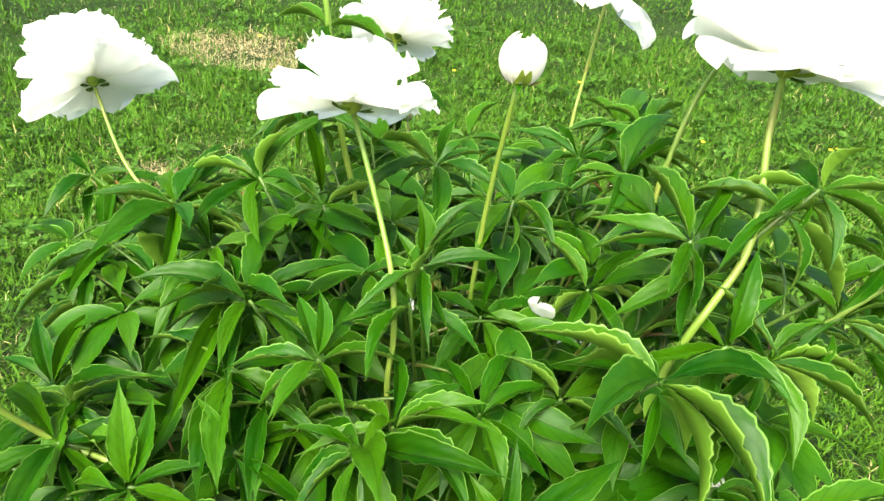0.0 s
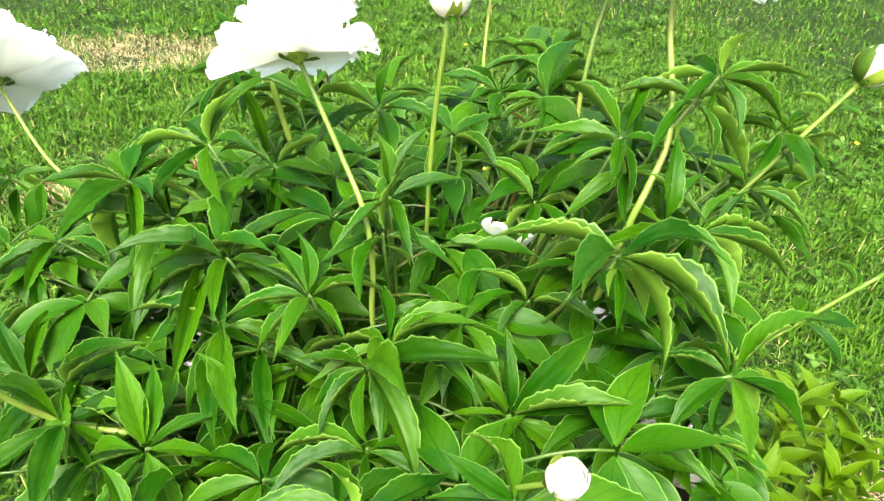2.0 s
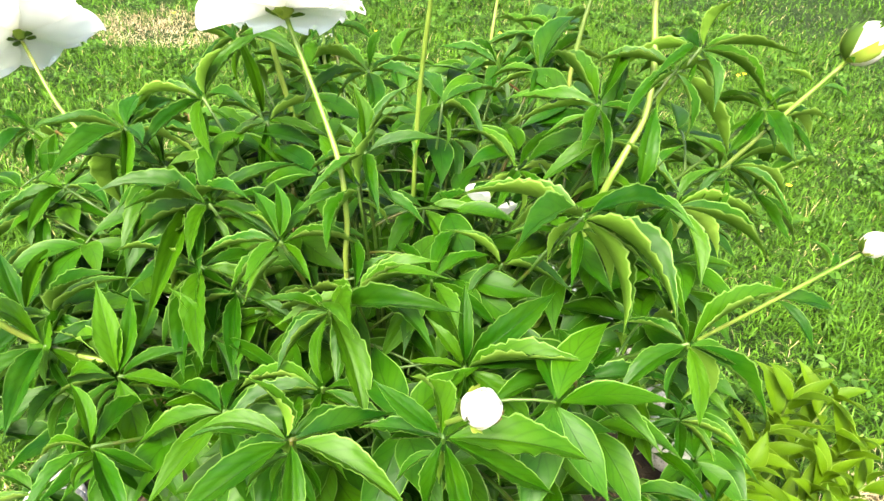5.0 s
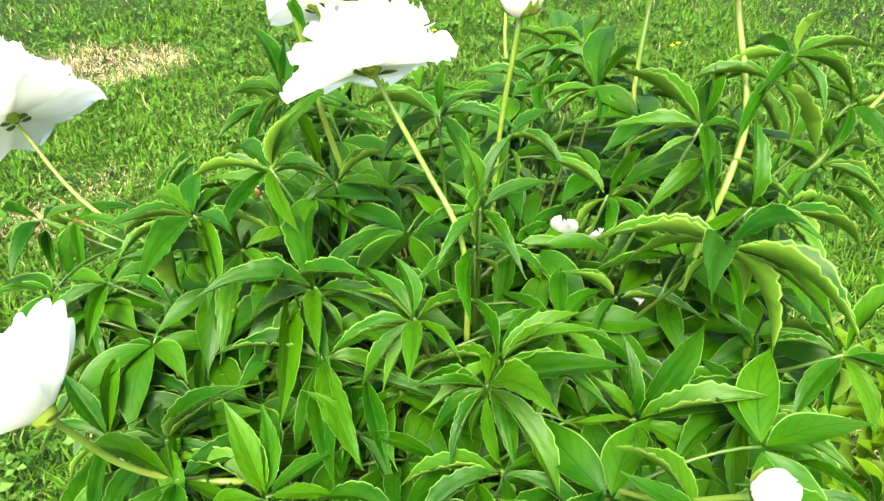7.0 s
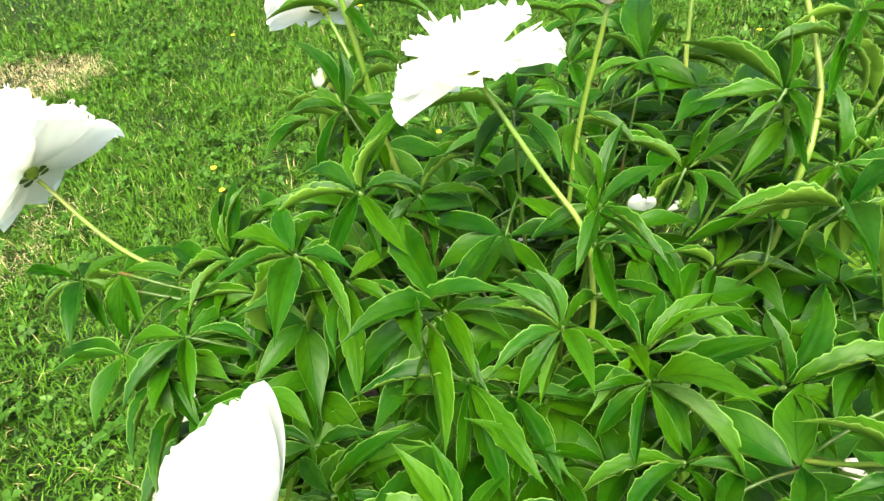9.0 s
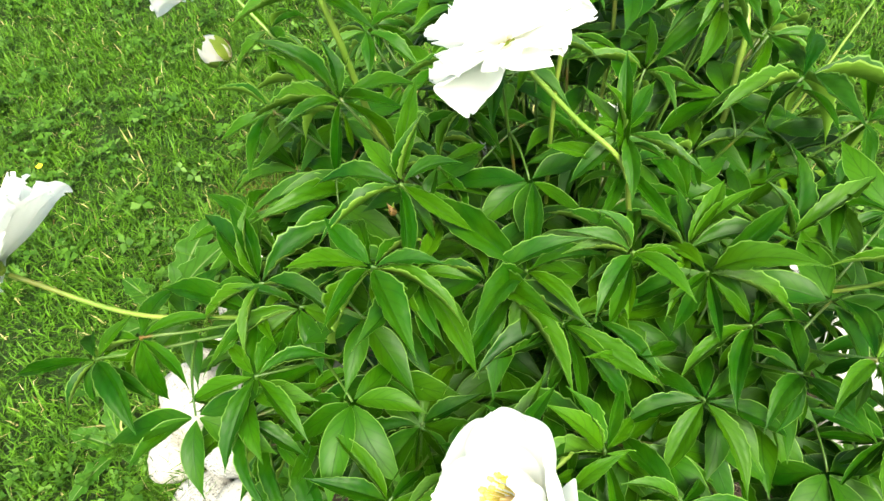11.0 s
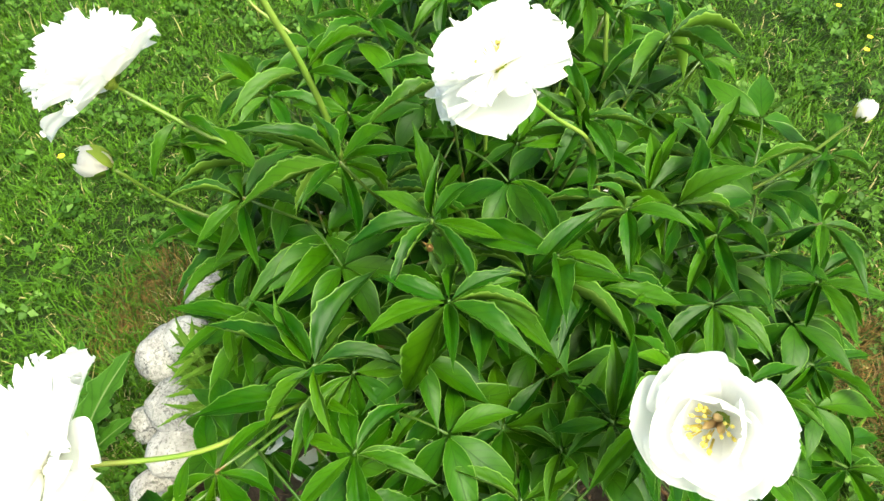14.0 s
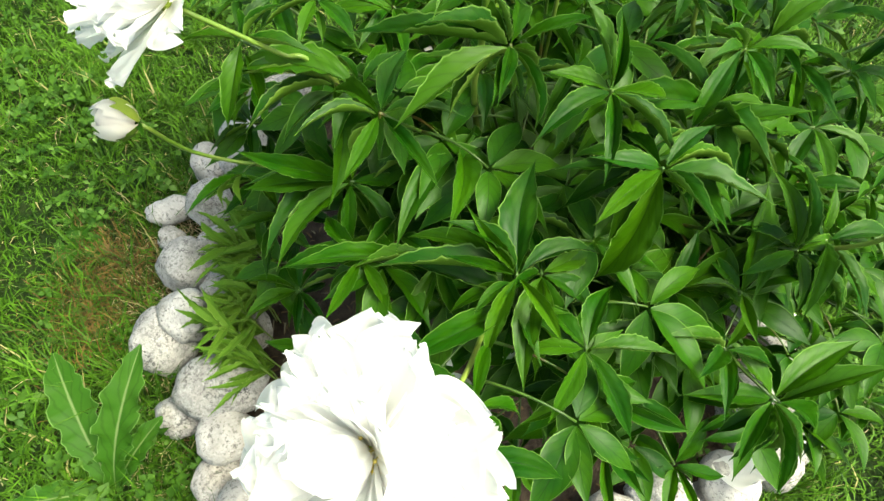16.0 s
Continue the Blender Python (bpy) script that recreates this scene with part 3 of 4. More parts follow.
def lawn():
    g = np.random.default_rng(4)
    x, y = lawn_points(g, 345000, -2.8, 3.0, -1.3, 4.4)
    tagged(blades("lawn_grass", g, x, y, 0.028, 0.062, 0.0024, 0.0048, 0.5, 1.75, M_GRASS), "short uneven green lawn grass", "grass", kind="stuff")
    x, y = lawn_points(g, 68000, -1.3, 1.7, 0.3, 2.7)
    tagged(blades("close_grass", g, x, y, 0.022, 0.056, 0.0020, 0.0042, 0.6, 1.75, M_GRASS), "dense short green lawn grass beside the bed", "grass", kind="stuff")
    fx, fy = g.uniform(-3.6, 5.2, 190000), -1.8 + 9.9 * g.random(190000) ** 0.9
    edge = np.clip((1.15 - np.hypot((fx - 0.8) / 4.3, (fy - 3.4) / 4.5)) / 0.4, 0, 1)
    keep = (near_share(fx, fy) < g.random(190000)) & (edge > g.random(190000))
    fx, fy = fx[keep], fy[keep]
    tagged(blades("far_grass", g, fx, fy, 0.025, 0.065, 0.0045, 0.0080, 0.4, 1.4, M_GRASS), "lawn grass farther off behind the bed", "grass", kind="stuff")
    x, y = tufts(g, 19000, 9, 0.016, -2.8, 3.0, -1.3, 4.4)
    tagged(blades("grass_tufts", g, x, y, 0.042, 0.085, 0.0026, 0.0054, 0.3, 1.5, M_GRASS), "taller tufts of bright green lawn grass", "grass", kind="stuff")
    x, y = tufts(g, 950, 9, 0.035, -2.3, 2.3, -0.6, 3.7)
    tagged(clovers("clover", g, x, y, M_CLOVER), "small clover leaves among the grass", "clover", kind="stuff")
    # straw: a worn patch and a dead rim beside the stones
    a, q = g.uniform(0, 6.28, 5200), np.sqrt(g.random(5200))
    x, y = -1.16 + 0.46 * q * np.cos(a), 2.98 + 0.28 * q * np.sin(a)
    a2 = g.uniform(0.3, 3.3, 3000)
    q2 = 1.03 + 0.22 * g.random(3000) ** 1.5
    # and two small worn spots on the way between them
    wx, wy = g.normal(-1.03, 0.10, 900), g.normal(1.73, 0.06, 900)
    vx, vy = g.normal(-0.89, 0.08, 400), g.normal(1.92, 0.06, 400)
    x = np.concatenate([x, wx, vx, g.normal(0.90, 0.06, 900), BED.x + BED_X * q2 * np.cos(a2), g.uniform(-2.3, 2.4, 5500)])
    y = np.concatenate([y, wy, vy, g.normal(0.56, 0.05, 900), BED.y + BED_Y * q2 * np.sin(a2), g.uniform(-0.6, 4.0, 5500)])
    keep = np.hypot((x - BED.x) / BED_X, (y - BED.y) / BED_Y) > 1.02
    tagged(blades("dry_straw", g, x[keep], y[keep], 0.03, 0.07, 0.0012, 0.0026, 0.8, 1.5, M_STRAW), "dry straw-coloured dead grass blades", "dry grass", kind="stuff")
    # a brown mossy patch by the edging
    x = np.concatenate([g.normal(0.01, 0.080, 2700), g.normal(0.28, 0.13, 3500)])
    y = np.concatenate([g.normal(1.33, 0.055, 2700), g.normal(-0.21, 0.06, 3500)])
    keep = np.hypot((x - BED.x) / BED_X, (y - BED.y) / BED_Y) > 1.05
    tagged(blades("dead_grass", g, x[keep], y[keep], 0.03, 0.085, 0.0014, 0.0032, 0.3, 1.5, M_DEAD), "brown dead grass and moss beside the stones", "dry grass", kind="stuff")
    # longer grass against the stones
    a3 = g.uniform(0, 6.28, 6500)
    q3 = 1.10 + 0.18 * g.random(6500)
    lx, ly = BED.x + BED_X * q3 * np.cos(a3), BED.y + BED_Y * q3 * np.sin(a3)
    green = (np.hypot((lx - 0.01) / 0.16, (ly - 1.33) / 0.12) > 0.9) & (np.hypot((lx - 0.28) / 0.20, (ly + 0.21) / 0.1) > 0.8)
    lx, ly = lx[green], ly[green]
    tuft_x, tuft_y = g.normal(-0.02, 0.12, 800), g.normal(1.37, 0.08, 800)
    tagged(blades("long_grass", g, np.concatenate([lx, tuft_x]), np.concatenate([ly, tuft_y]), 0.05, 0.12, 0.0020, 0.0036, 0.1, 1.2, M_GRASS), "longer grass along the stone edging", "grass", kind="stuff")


def stone(x, y, z, a, b, c, turn, seed, pale=False):
    r = random.Random(seed)
    bm = bmesh.new()
    bmesh.ops.create_icosphere(bm, subdivisions=3, radius=1.0)
    off = Vector((r.uniform(-9, 9), r.uniform(-9, 9), r.uniform(-9, 9)))
    for v in bm.verts:
        n = v.co.normalized()
        # rounded fieldstone: a few flattened sides and soft lumps
        d = 1 + 0.24 * noise.noise(n * 0.9 + off) + 0.15 * noise.noise(n * 1.9 + off) + 0.04 * noise.noise(n * 5 + off) + 0.012 * noise.noise(n * 14 + off)
        v.co = Vector((n.x * a, n.y * b, n.z * c)) * (0.92 * d)
        v.co.z = max(v.co.z, -0.75 * c)
    for f in bm.faces:
        f.smooth = True
    me = bpy.data.meshes.new("stone")
    bm.to_mesh(me)
    bm.free()
    me.materials.append(M_PALE if pale else M_STONE)
    ob = new("stone", me)
    ob.matrix_world = pose(x, y, z, r.uniform(-12, 12), r.uniform(-12, 12), turn)
    return tagged(ob, "pale rounded fieldstone edging the bed" if pale else "grey speckled rounded fieldstone edging the bed", "stone", "stones edging the flower bed")


def ring(t, q=1.0):
    """A place on the bed's rounded-square edge."""
    c, d = math.cos(radians(t)), math.sin(radians(t))
    k = (abs(c) ** 2.6 + abs(d) ** 2.6) ** (-1 / 2.6)
    return BED.x + BED_X * q * k * c, BED.y + BED_Y * q * k * d


def stones():
    # the stretch of edging that lies open to view, stone by stone: place, half sizes, turn
    stone(0.16, 1.22, 0.045, 0.036, 0.056, 0.030, 8, 1, True)
    stone(0.15, 1.13, 0.085, 0.055, 0.053, 0.048, 20, 2)
    stone(0.27, 1.15, 0.060, 0.060, 0.045, 0.045, 35, 3, True)
    stone(0.27, 1.08, 0.075, 0.055, 0.050, 0.045, 60, 4)
    stone(0.01, 1.160, 0.066, 0.060, 0.062, 0.054, 0, 5)
    stone(0.06, 1.10, 0.085, 0.036, 0.050, 0.038, 25, 6)
    stone(0.095, 1.21, 0.030, 0.035, 0.030, 0.026, 60, 7)
    stone(-0.10, 1.145, 0.088, 0.056, 0.047, 0.046, 15, 8, True)
    stone(-0.13, 1.19, 0.045, 0.072, 0.062, 0.052, 40, 9)
    stone(-0.13, 1.04, 0.070, 0.050, 0.055, 0.042, 0, 10)
    stone(-0.235, 1.062, 0.096, 0.062, 0.086, 0.052, 8, 11)
    stone(-0.275, 1.145, 0.035, 0.045, 0.040, 0.035, 70, 12)
    stone(-0.32, 1.045, 0.075, 0.055, 0.052, 0.045, 30, 13, True)
    stone(-0.39, 1.06, 0.040, 0.050, 0.045, 0.040, 0, 14)
    stone(-0.03, 1.085, 0.070, 0.040, 0.045, 0.038, 0, 15)
    stone(-0.455, 0.985, 0.090, 0.078, 0.062, 0.055, 40, 16, True)
    stone(-0.54, 0.935, 0.045, 0.060, 0.065, 0.048, 70, 17, True)
    stone(-0.46, 0.86, 0.080, 0.070, 0.060, 0.052, 85, 18)
    stone(-0.555, 0.82, 0.045, 0.065, 0.060, 0.048, 20, 19)
    stone(-0.40, 0.93, 0.060, 0.050, 0.050, 0.045, 0, 20, True)
    stone(-0.50, 0.74, 0.075, 0.055, 0.065, 0.045, 10, 21, True)
    stone(-0.56, 0.69, 0.040, 0.055, 0.060, 0.042, 0, 22)
    # the rest of the ring, two courses
    r = random.Random(21)
    for k in range(24):
        t = 188 + 232 * k / 24 + r.uniform(-3, 3)
        x, y = ring(t, 1.0 + r.uniform(-0.03, 0.04))
        a, b, c = r.uniform(0.055, 0.08), r.uniform(0.05, 0.065), r.uniform(0.042, 0.056)
        stone(x, y, 0.68 * c, a, b, c, t + 90, 40 + k, pale=k % 3 == 0)
    for k in range(19):
        t = 186 + 236 * (k + 0.4) / 19 + r.uniform(-4, 4)
        x, y = ring(t, 0.9 + r.uniform(-0.04, 0.03))
        a, b, c = r.uniform(0.05, 0.078), r.uniform(0.045, 0.062), r.uniform(0.036, 0.05)
        stone(x, y, 0.085 + 0.4 * c, a, b, c, t + r.uniform(40, 140), 100 + k, pale=k % 2 == 0)


ground()
soil_bed()
soil_litter()
lawn()
stones()

# ---- the peony ----
peony = tagged(new("peony_plant"), "large white-flowered peony bush in a stone-edged bed", "plant")
CROWN = Vector((0.02, 0.53, 0.05))
shoot_count = 0


def whorl(r, out_az, size, spread=150, count=None, el=-8):
    n = count or r.choice((5, 6, 7))
    return [(out_az - spread + 2 * spread * i / (n - 1) + r.uniform(-12, 12), el + r.uniform(-22, 14), size * r.uniform(0.75, 1.1)) for i in range(n)]


def shoot(node, blades_, low=4):
    """A leafy stem from the crown to a node, with its top leaf as given and broader leaves below it."""
    global rnd, shoot_count
    shoot_count += 1
    rnd = random.Random(500 + shoot_count)
    r = random.Random(900 + shoot_count)
    top = Vector(node)
    flat = Vector((top.x - CROWN.x, top.y - CROWN.y, 0))
    foot = CROWN + 0.2 * flat + Vector((r.uniform(-0.02, 0.02), r.uniform(-0.02, 0.02), 0))
    mid = foot.lerp(top, 0.55) + Vector((0, 0, 0.22 * flat.length)) - 0.12 * flat
    st, line = stem_part(peony, [foot, mid, top], 0.0034, 0.0016, mat=M_STALK)
    # a sparse whorl is closed all round with smaller leaflets
    near = [az_ for az_, el_, ln_ in blades_ if el_ < 50]
    start = r.uniform(0, 50)
    spare = [start + 60 * k for k in range(6)]
    spare = [a_ for a_ in spare if all(abs((a_ - b_ + 180) % 360 - 180) > 33 for b_ in near)]
    blades_ = list(blades_) + [(a_, r.uniform(-34, -6), r.uniform(0.062, 0.092)) for a_ in spare]
    leaf(st, top, blades_, top - Vector((0, 0, 0.006)))
    # smaller leaflets that hang between the larger ones
    inner = [(az_ + r.uniform(22, 50), el_ - r.uniform(15, 38), ln_ * r.uniform(0.5, 0.75)) for az_, el_, ln_ in blades_[::3]]
    leaf(st, top - Vector((0, 0, 0.012)), inner, None, nl=20)
    az = math.degrees(math.atan2(flat.y, flat.x))
    for j in range(low):
        p = line[int((0.38 + 0.5 * j / max(1, low - 1)) * (len(line) - 1))]
        a = az + 137 * j + 60 + r.uniform(-35, 35)
        nd = p + heading(a, r.uniform(-10, 20)) * r.uniform(0.06, 0.11)
        leaf(st, nd, whorl(r, a, 0.092, 105, 5, -10), p, width=0.36, nl=13, fold=(0.12, 0.4))


def filler(node):
    """One of the plainer shoots that close the canopy."""
    r = random.Random(int(1000 * (node[0] + 7 * node[1])))
    az = math.degrees(math.atan2(node[1] - CROWN.y, node[0] - CROWN.x))
    shoot(node, whorl(r, az, 0.088, 155, 7), 3)


shoot((-0.083, 0.377, 0.720), [(-169, -11, 0.076), (-161, -45, 0.071), (-102, 6, 0.072), (-50, -20, 0.050), (91, -12, 0.100), (104, 38, 0.055), (121, 12, 0.068), (133, -3, 0.065), (172, -68, 0.055)])
shoot((-0.015, 0.352, 0.681), [(-95, -21, 0.094), (-47, 3, 0.104), (-15, 24, 0.094), (9, 22, 0.079), (42, 9, 0.069), (68, -25, 0.100), (99, 4, 0.077)])
shoot((-0.033, 0.320, 0.690), [(-175, -46, 0.070), (-130, -29, 0.069), (-70, 30, 0.100), (-67, -25, 0.100), (-9, 8, 0.113), (137, -40, 0.100), (171, 0, 0.058)])
shoot((0.085, 0.286, 0.659), [(-71, -44, 0.050), (-48, -65, 0.077), (-34, -33, 0.091), (-18, 23, 0.107), (2, -9, 0.130), (34, 22, 0.104), (92, 51, 0.070), (145, 40, 0.053), (164, -11, 0.050)])
shoot((0.261, 0.374, 0.581), [(-162, 21, 0.056), (-154, 62, 0.055), (-96, -48, 0.121), (-72, -39, 0.111), (-41, 12, 0.102), (-28, -27, 0.089), (22, -8, 0.100)])
shoot((0.183, 0.364, 0.767), [(-129, 13, 0.111), (-61, -13, 0.119), (-44, -58, 0.118), (-24, -37, 0.135), (16, -7, 0.099), (123, -38, 0.110), (155, -68, 0.060), (160, -5, 0.114)])
shoot((0.211, 0.482, 0.817), [(-74, -58, 0.059), (59, 26, 0.090), (101, 0, 0.135), (157, -7, 0.085), (170, -24, 0.088)])
shoot((0.252, 0.432, 0.750), [(40, 25, 0.071), (73, 49, 0.085)])
shoot((0.281, 0.494, 0.850), [(-62, -63, 0.067), (-2, -49, 0.120)])
shoot((0.303, 0.505, 0.868), [(-147, -18, 0.063), (-63, 62, 0.055), (-4, -33, 0.092), (5, -5, 0.107)])
shoot((-0.011, 0.447, 0.776), [(13, 6, 0.072), (42, 44, 0.072), (86, 23, 0.058), (116, 62, 0.061)])
shoot((-0.018, 0.437, 0.742), [(-15, -25, 0.077), (36, 58, 0.084), (124, 14, 0.080)])
shoot((-0.130, 0.375, 0.660), [(-175, -37, 0.099), (151, -10, 0.119)])
shoot((-0.100, 0.365, 0.645), [(-175, -48, 0.067), (-167, -30, 0.080), (-108, -68, 0.084)])
shoot((-0.034, 0.263, 0.655), [(-2, -57, 0.060), (17, -19, 0.062), (91, 32, 0.057), (165, -21, 0.085)])
shoot((0.130, 0.430, 0.660), [(-133, -21, 0.055), (-43, 7, 0.084), (168, 27, 0.066)])
shoot((-0.179, 0.665, 0.806), [(-148, -50, 0.078), (-74, 11, 0.074), (-51, -66, 0.100), (39, -5, 0.100), (71, 61, 0.055), (85, 0, 0.135), (112, 28, 0.101), (115, -52, 0.088), (117, -24, 0.122)])
shoot((-0.333, 0.653, 0.667), [(-72, -7, 0.089), (-14, 9, 0.123), (50, 40, 0.085), (60, -12, 0.115), (69, 34, 0.089), (84, -3, 0.135), (86, 23, 0.075)])
shoot((-0.349, 0.650, 0.626), [(-165, 7, 0.062), (-136, -14, 0.108), (-103, 13, 0.050), (-87, -23, 0.051), (67, 5, 0.125), (114, -6, 0.135), (168, -53, 0.062)])
shoot((-0.271, 0.527, 0.750), [(-161, 9, 0.077), (-111, -3, 0.100), (-75, -19, 0.093), (-74, -52, 0.076), (-53, 9, 0.065), (62, -22, 0.082), (87, 9, 0.067), (127, -9, 0.083), (141, -66, 0.135)])
shoot((-0.188, 0.462, 0.703), [(-177, -68, 0.074), (-129, -55, 0.110), (-102, 29, 0.110), (-99, -25, 0.135), (-73, -8, 0.106), (-38, 24, 0.103), (120, 0, 0.063)])
shoot((-0.165, 0.389, 0.678), [(-121, -45, 0.085), (-90, -34, 0.107), (-76, -17, 0.103), (146, -45, 0.085), (165, -4, 0.098)])
shoot((-0.302, 0.455, 0.568), [(-166, -9, 0.113), (-158, -48, 0.080), (-86, -19, 0.093), (-63, 9, 0.128), (-29, 24, 0.073), (89, 17, 0.067), (152, 2, 0.096)])
shoot((-0.362, 0.567, 0.566), [(-107, -35, 0.087), (-81, 0, 0.086), (-31, 29, 0.061), (112, -25, 0.055), (160, -49, 0.055)])
shoot((-0.197, 0.566, 0.770), [(-25, 1, 0.059), (3, 56, 0.069), (30, 39, 0.095), (83, 13, 0.062), (122, -13, 0.090)])
shoot((-0.454, 0.703, 0.650), [(-123, -68, 0.084), (-86, -45, 0.070), (130, -42, 0.105), (167, -68, 0.086)])
shoot((-0.104, 0.828, 0.683), [(99, 10, 0.112), (120, -11, 0.105), (177, -22, 0.135)])
shoot((-0.178, 0.814, 0.605), [(-142, -34, 0.090), (78, 9, 0.130), (88, -10, 0.120), (133, -28, 0.129), (178, -47, 0.082)])
shoot((-0.130, 0.800, 0.704), [(-162, -43, 0.074), (-61, 27, 0.055), (83, 0, 0.135), (123, -31, 0.058)])
shoot((-0.404, 0.560, 0.520), [(-148, -23, 0.128), (-108, -10, 0.120), (-62, 9, 0.122), (88, 0, 0.094), (172, -31, 0.097)])
shoot((-0.418, 0.350, 0.525), [(-176, -34, 0.108), (-152, -30, 0.081), (-63, 9, 0.127), (39, 20, 0.086), (86, 0, 0.103), (148, -30, 0.081)])
shoot((-0.267, 0.296, 0.618), [(-145, -30, 0.099), (-97, 0, 0.055), (-20, 30, 0.059), (88, 0, 0.067), (162, -35, 0.088)])
shoot((-0.319, 0.390, 0.592), [(-134, -68, 0.055), (-78, -11, 0.102), (-62, 0, 0.092), (-17, 30, 0.121), (-9, -39, 0.100), (29, 0, 0.055), (78, -3, 0.050), (177, 4, 0.061)])
shoot((-0.104, 0.916, 0.739), [(-105, 0, 0.077), (-75, 36, 0.055), (95, 0, 0.055), (162, -45, 0.085)])
shoot((-0.219, 0.294, 0.628), [(-168, -23, 0.078), (-128, -46, 0.084), (-68, -54, 0.087), (4, -22, 0.055), (23, 6, 0.066), (86, 45, 0.071), (103, -13, 0.135), (115, 45, 0.085), (155, 6, 0.095)])
shoot((0.062, 0.165, 0.725), [(-118, -68, 0.055), (-5, -33, 0.091), (-1, -12, 0.099), (1, -52, 0.064), (145, -40, 0.055), (153, 27, 0.055), (165, -11, 0.055)])
shoot((-0.054, 0.205, 0.662), [(-178, 0, 0.071), (-166, -35, 0.055), (-24, -68, 0.055), (-11, -37, 0.055)])
shoot((-0.286, 0.312, 0.645), [(-153, -23, 0.089), (-138, -59, 0.055), (-13, -42, 0.055), (149, -6, 0.096)])
shoot((0.182, 0.660, 0.779), [(39, 12, 0.095), (58, 13, 0.135), (102, 0, 0.076), (151, -25, 0.072)])
shoot((0.065, 0.620, 0.751), [(36, -6, 0.091), (109, 0, 0.093), (173, -62, 0.055)])
shoot((-0.020, 0.600, 0.794), [(28, 0, 0.064), (68, 42, 0.055), (135, -11, 0.105), (168, -47, 0.055)])
shoot((-0.198, 0.780, 0.739), [(-19, 0, 0.086), (115, 6, 0.080), (150, -21, 0.070)])
shoot((0.147, 0.520, 0.722), [(-8, -10, 0.058), (35, 27, 0.067), (128, 7, 0.087), (163, -66, 0.077)])
shoot((-0.135, 0.580, 0.738), [(-160, -28, 0.063), (-95, -56, 0.072), (-8, -10, 0.060), (24, 8, 0.072)])
shoot((0.404, 0.500, 0.714), [(-155, -23, 0.078), (-5, -42, 0.090), (30, 6, 0.104), (73, 16, 0.108)])
shoot((0.119, 0.800, 0.668), [(-107, -48, 0.068), (28, 0, 0.084), (54, 12, 0.135), (148, 7, 0.080)])
shoot((0.220, 0.800, 0.779), [(-18, -66, 0.055), (39, -15, 0.078), (57, -4, 0.135), (131, -7, 0.078)])
shoot((0.411, 0.600, 0.693), [(-151, -68, 0.055), (6, -25, 0.096), (36, 0, 0.135), (100, 30, 0.119)])
shoot((-0.002, 0.850, 0.709), [(-133, -27, 0.065), (7, -9, 0.068), (66, 11, 0.104), (166, -8, 0.069)])
shoot((0.299, 0.450, 0.726), [(-6, -45, 0.085), (-2, -29, 0.135), (13, -15, 0.120), (33, 28, 0.055)])
shoot((0.383, 0.500, 0.812), [(14, -30, 0.081), (36, 0, 0.056), (37, -26, 0.093), (146, -11, 0.055)])
shoot((0.361, 0.486, 0.755), [(-139, -44, 0.057), (6, -29, 0.083), (22, -11, 0.104), (162, 26, 0.055)])
shoot((0.203, 0.850, 0.753), [(-116, -45, 0.070), (51, 0, 0.135), (71, 4, 0.135), (121, 0, 0.096)])
shoot((-0.143, 0.330, 0.645), [(-139, -67, 0.055), (-61, -42, 0.060), (150, 38, 0.055)])
shoot((0.279, 0.300, 0.680), [(-10, -41, 0.121), (6, -64, 0.089), (10, -35, 0.069), (25, 10, 0.117)])
shoot((-0.038, 0.170, 0.712), [(-179, -33, 0.055), (97, -68, 0.055), (162, 62, 0.055), (175, 0, 0.060)])
shoot((-0.211, 0.220, 0.629), [(1, -39, 0.055), (115, -68, 0.065), (124, 22, 0.055), (169, -29, 0.062)])
shoot((-0.299, 0.350, 0.647), [(-22, -25, 0.055), (0, 36, 0.086), (13, 20, 0.088), (174, -22, 0.055)])
shoot((-0.379, 0.419, 0.578), [(-164, -42, 0.060), (4, -29, 0.055), (81, -30, 0.100), (88, 21, 0.085), (127, 29, 0.082), (163, 0, 0.077)])
shoot((-0.366, 0.550, 0.549), [(-161, -20, 0.087), (-137, -62, 0.068), (58, 19, 0.061), (143, 6, 0.095)])
shoot((-0.315, 0.620, 0.635), [(-165, -45, 0.085), (130, 26, 0.067), (167, -14, 0.120), (174, -29, 0.104)])
shoot((-0.498, 0.720, 0.643), [(-168, -30, 0.060), (-147, -56, 0.055), (-17, -36, 0.055), (18, 0, 0.055)])
shoot((0.228, 0.484, 0.780), [(69, 27, 0.100), (158, -32, 0.090)])
shoot((-0.233, 0.514, 0.713), [(-162, 15, 0.109), (-122, -42, 0.078), (-103, -26, 0.111), (-55, -3, 0.050), (95, -44, 0.100), (99, 4, 0.100), (142, 18, 0.100), (147, -58, 0.100)])
shoot((-0.164, 0.438, 0.717), [(-178, -36, 0.113), (-167, 12, 0.101), (-149, -40, 0.080), (-91, -13, 0.072), (37, 7, 0.100), (89, -3, 0.135)])
shoot((-0.248, 0.335, 0.602), [(105, 31, 0.077), (149, 0, 0.100)])
shoot((-0.174, 0.695, 0.650), [(91, -29, 0.113), (148, -8, 0.132), (169, 12, 0.123)])
shoot((-0.427, 0.577, 0.599), [(-112, -6, 0.100)])
shoot((-0.396, 0.588, 0.635), [(-31, -8, 0.080)])
shoot((-0.137, 0.828, 0.576), [(94, -11, 0.115), (141, -13, 0.135), (178, -59, 0.115), (-151, -26, 0.117), (-59, -5, 0.115)])
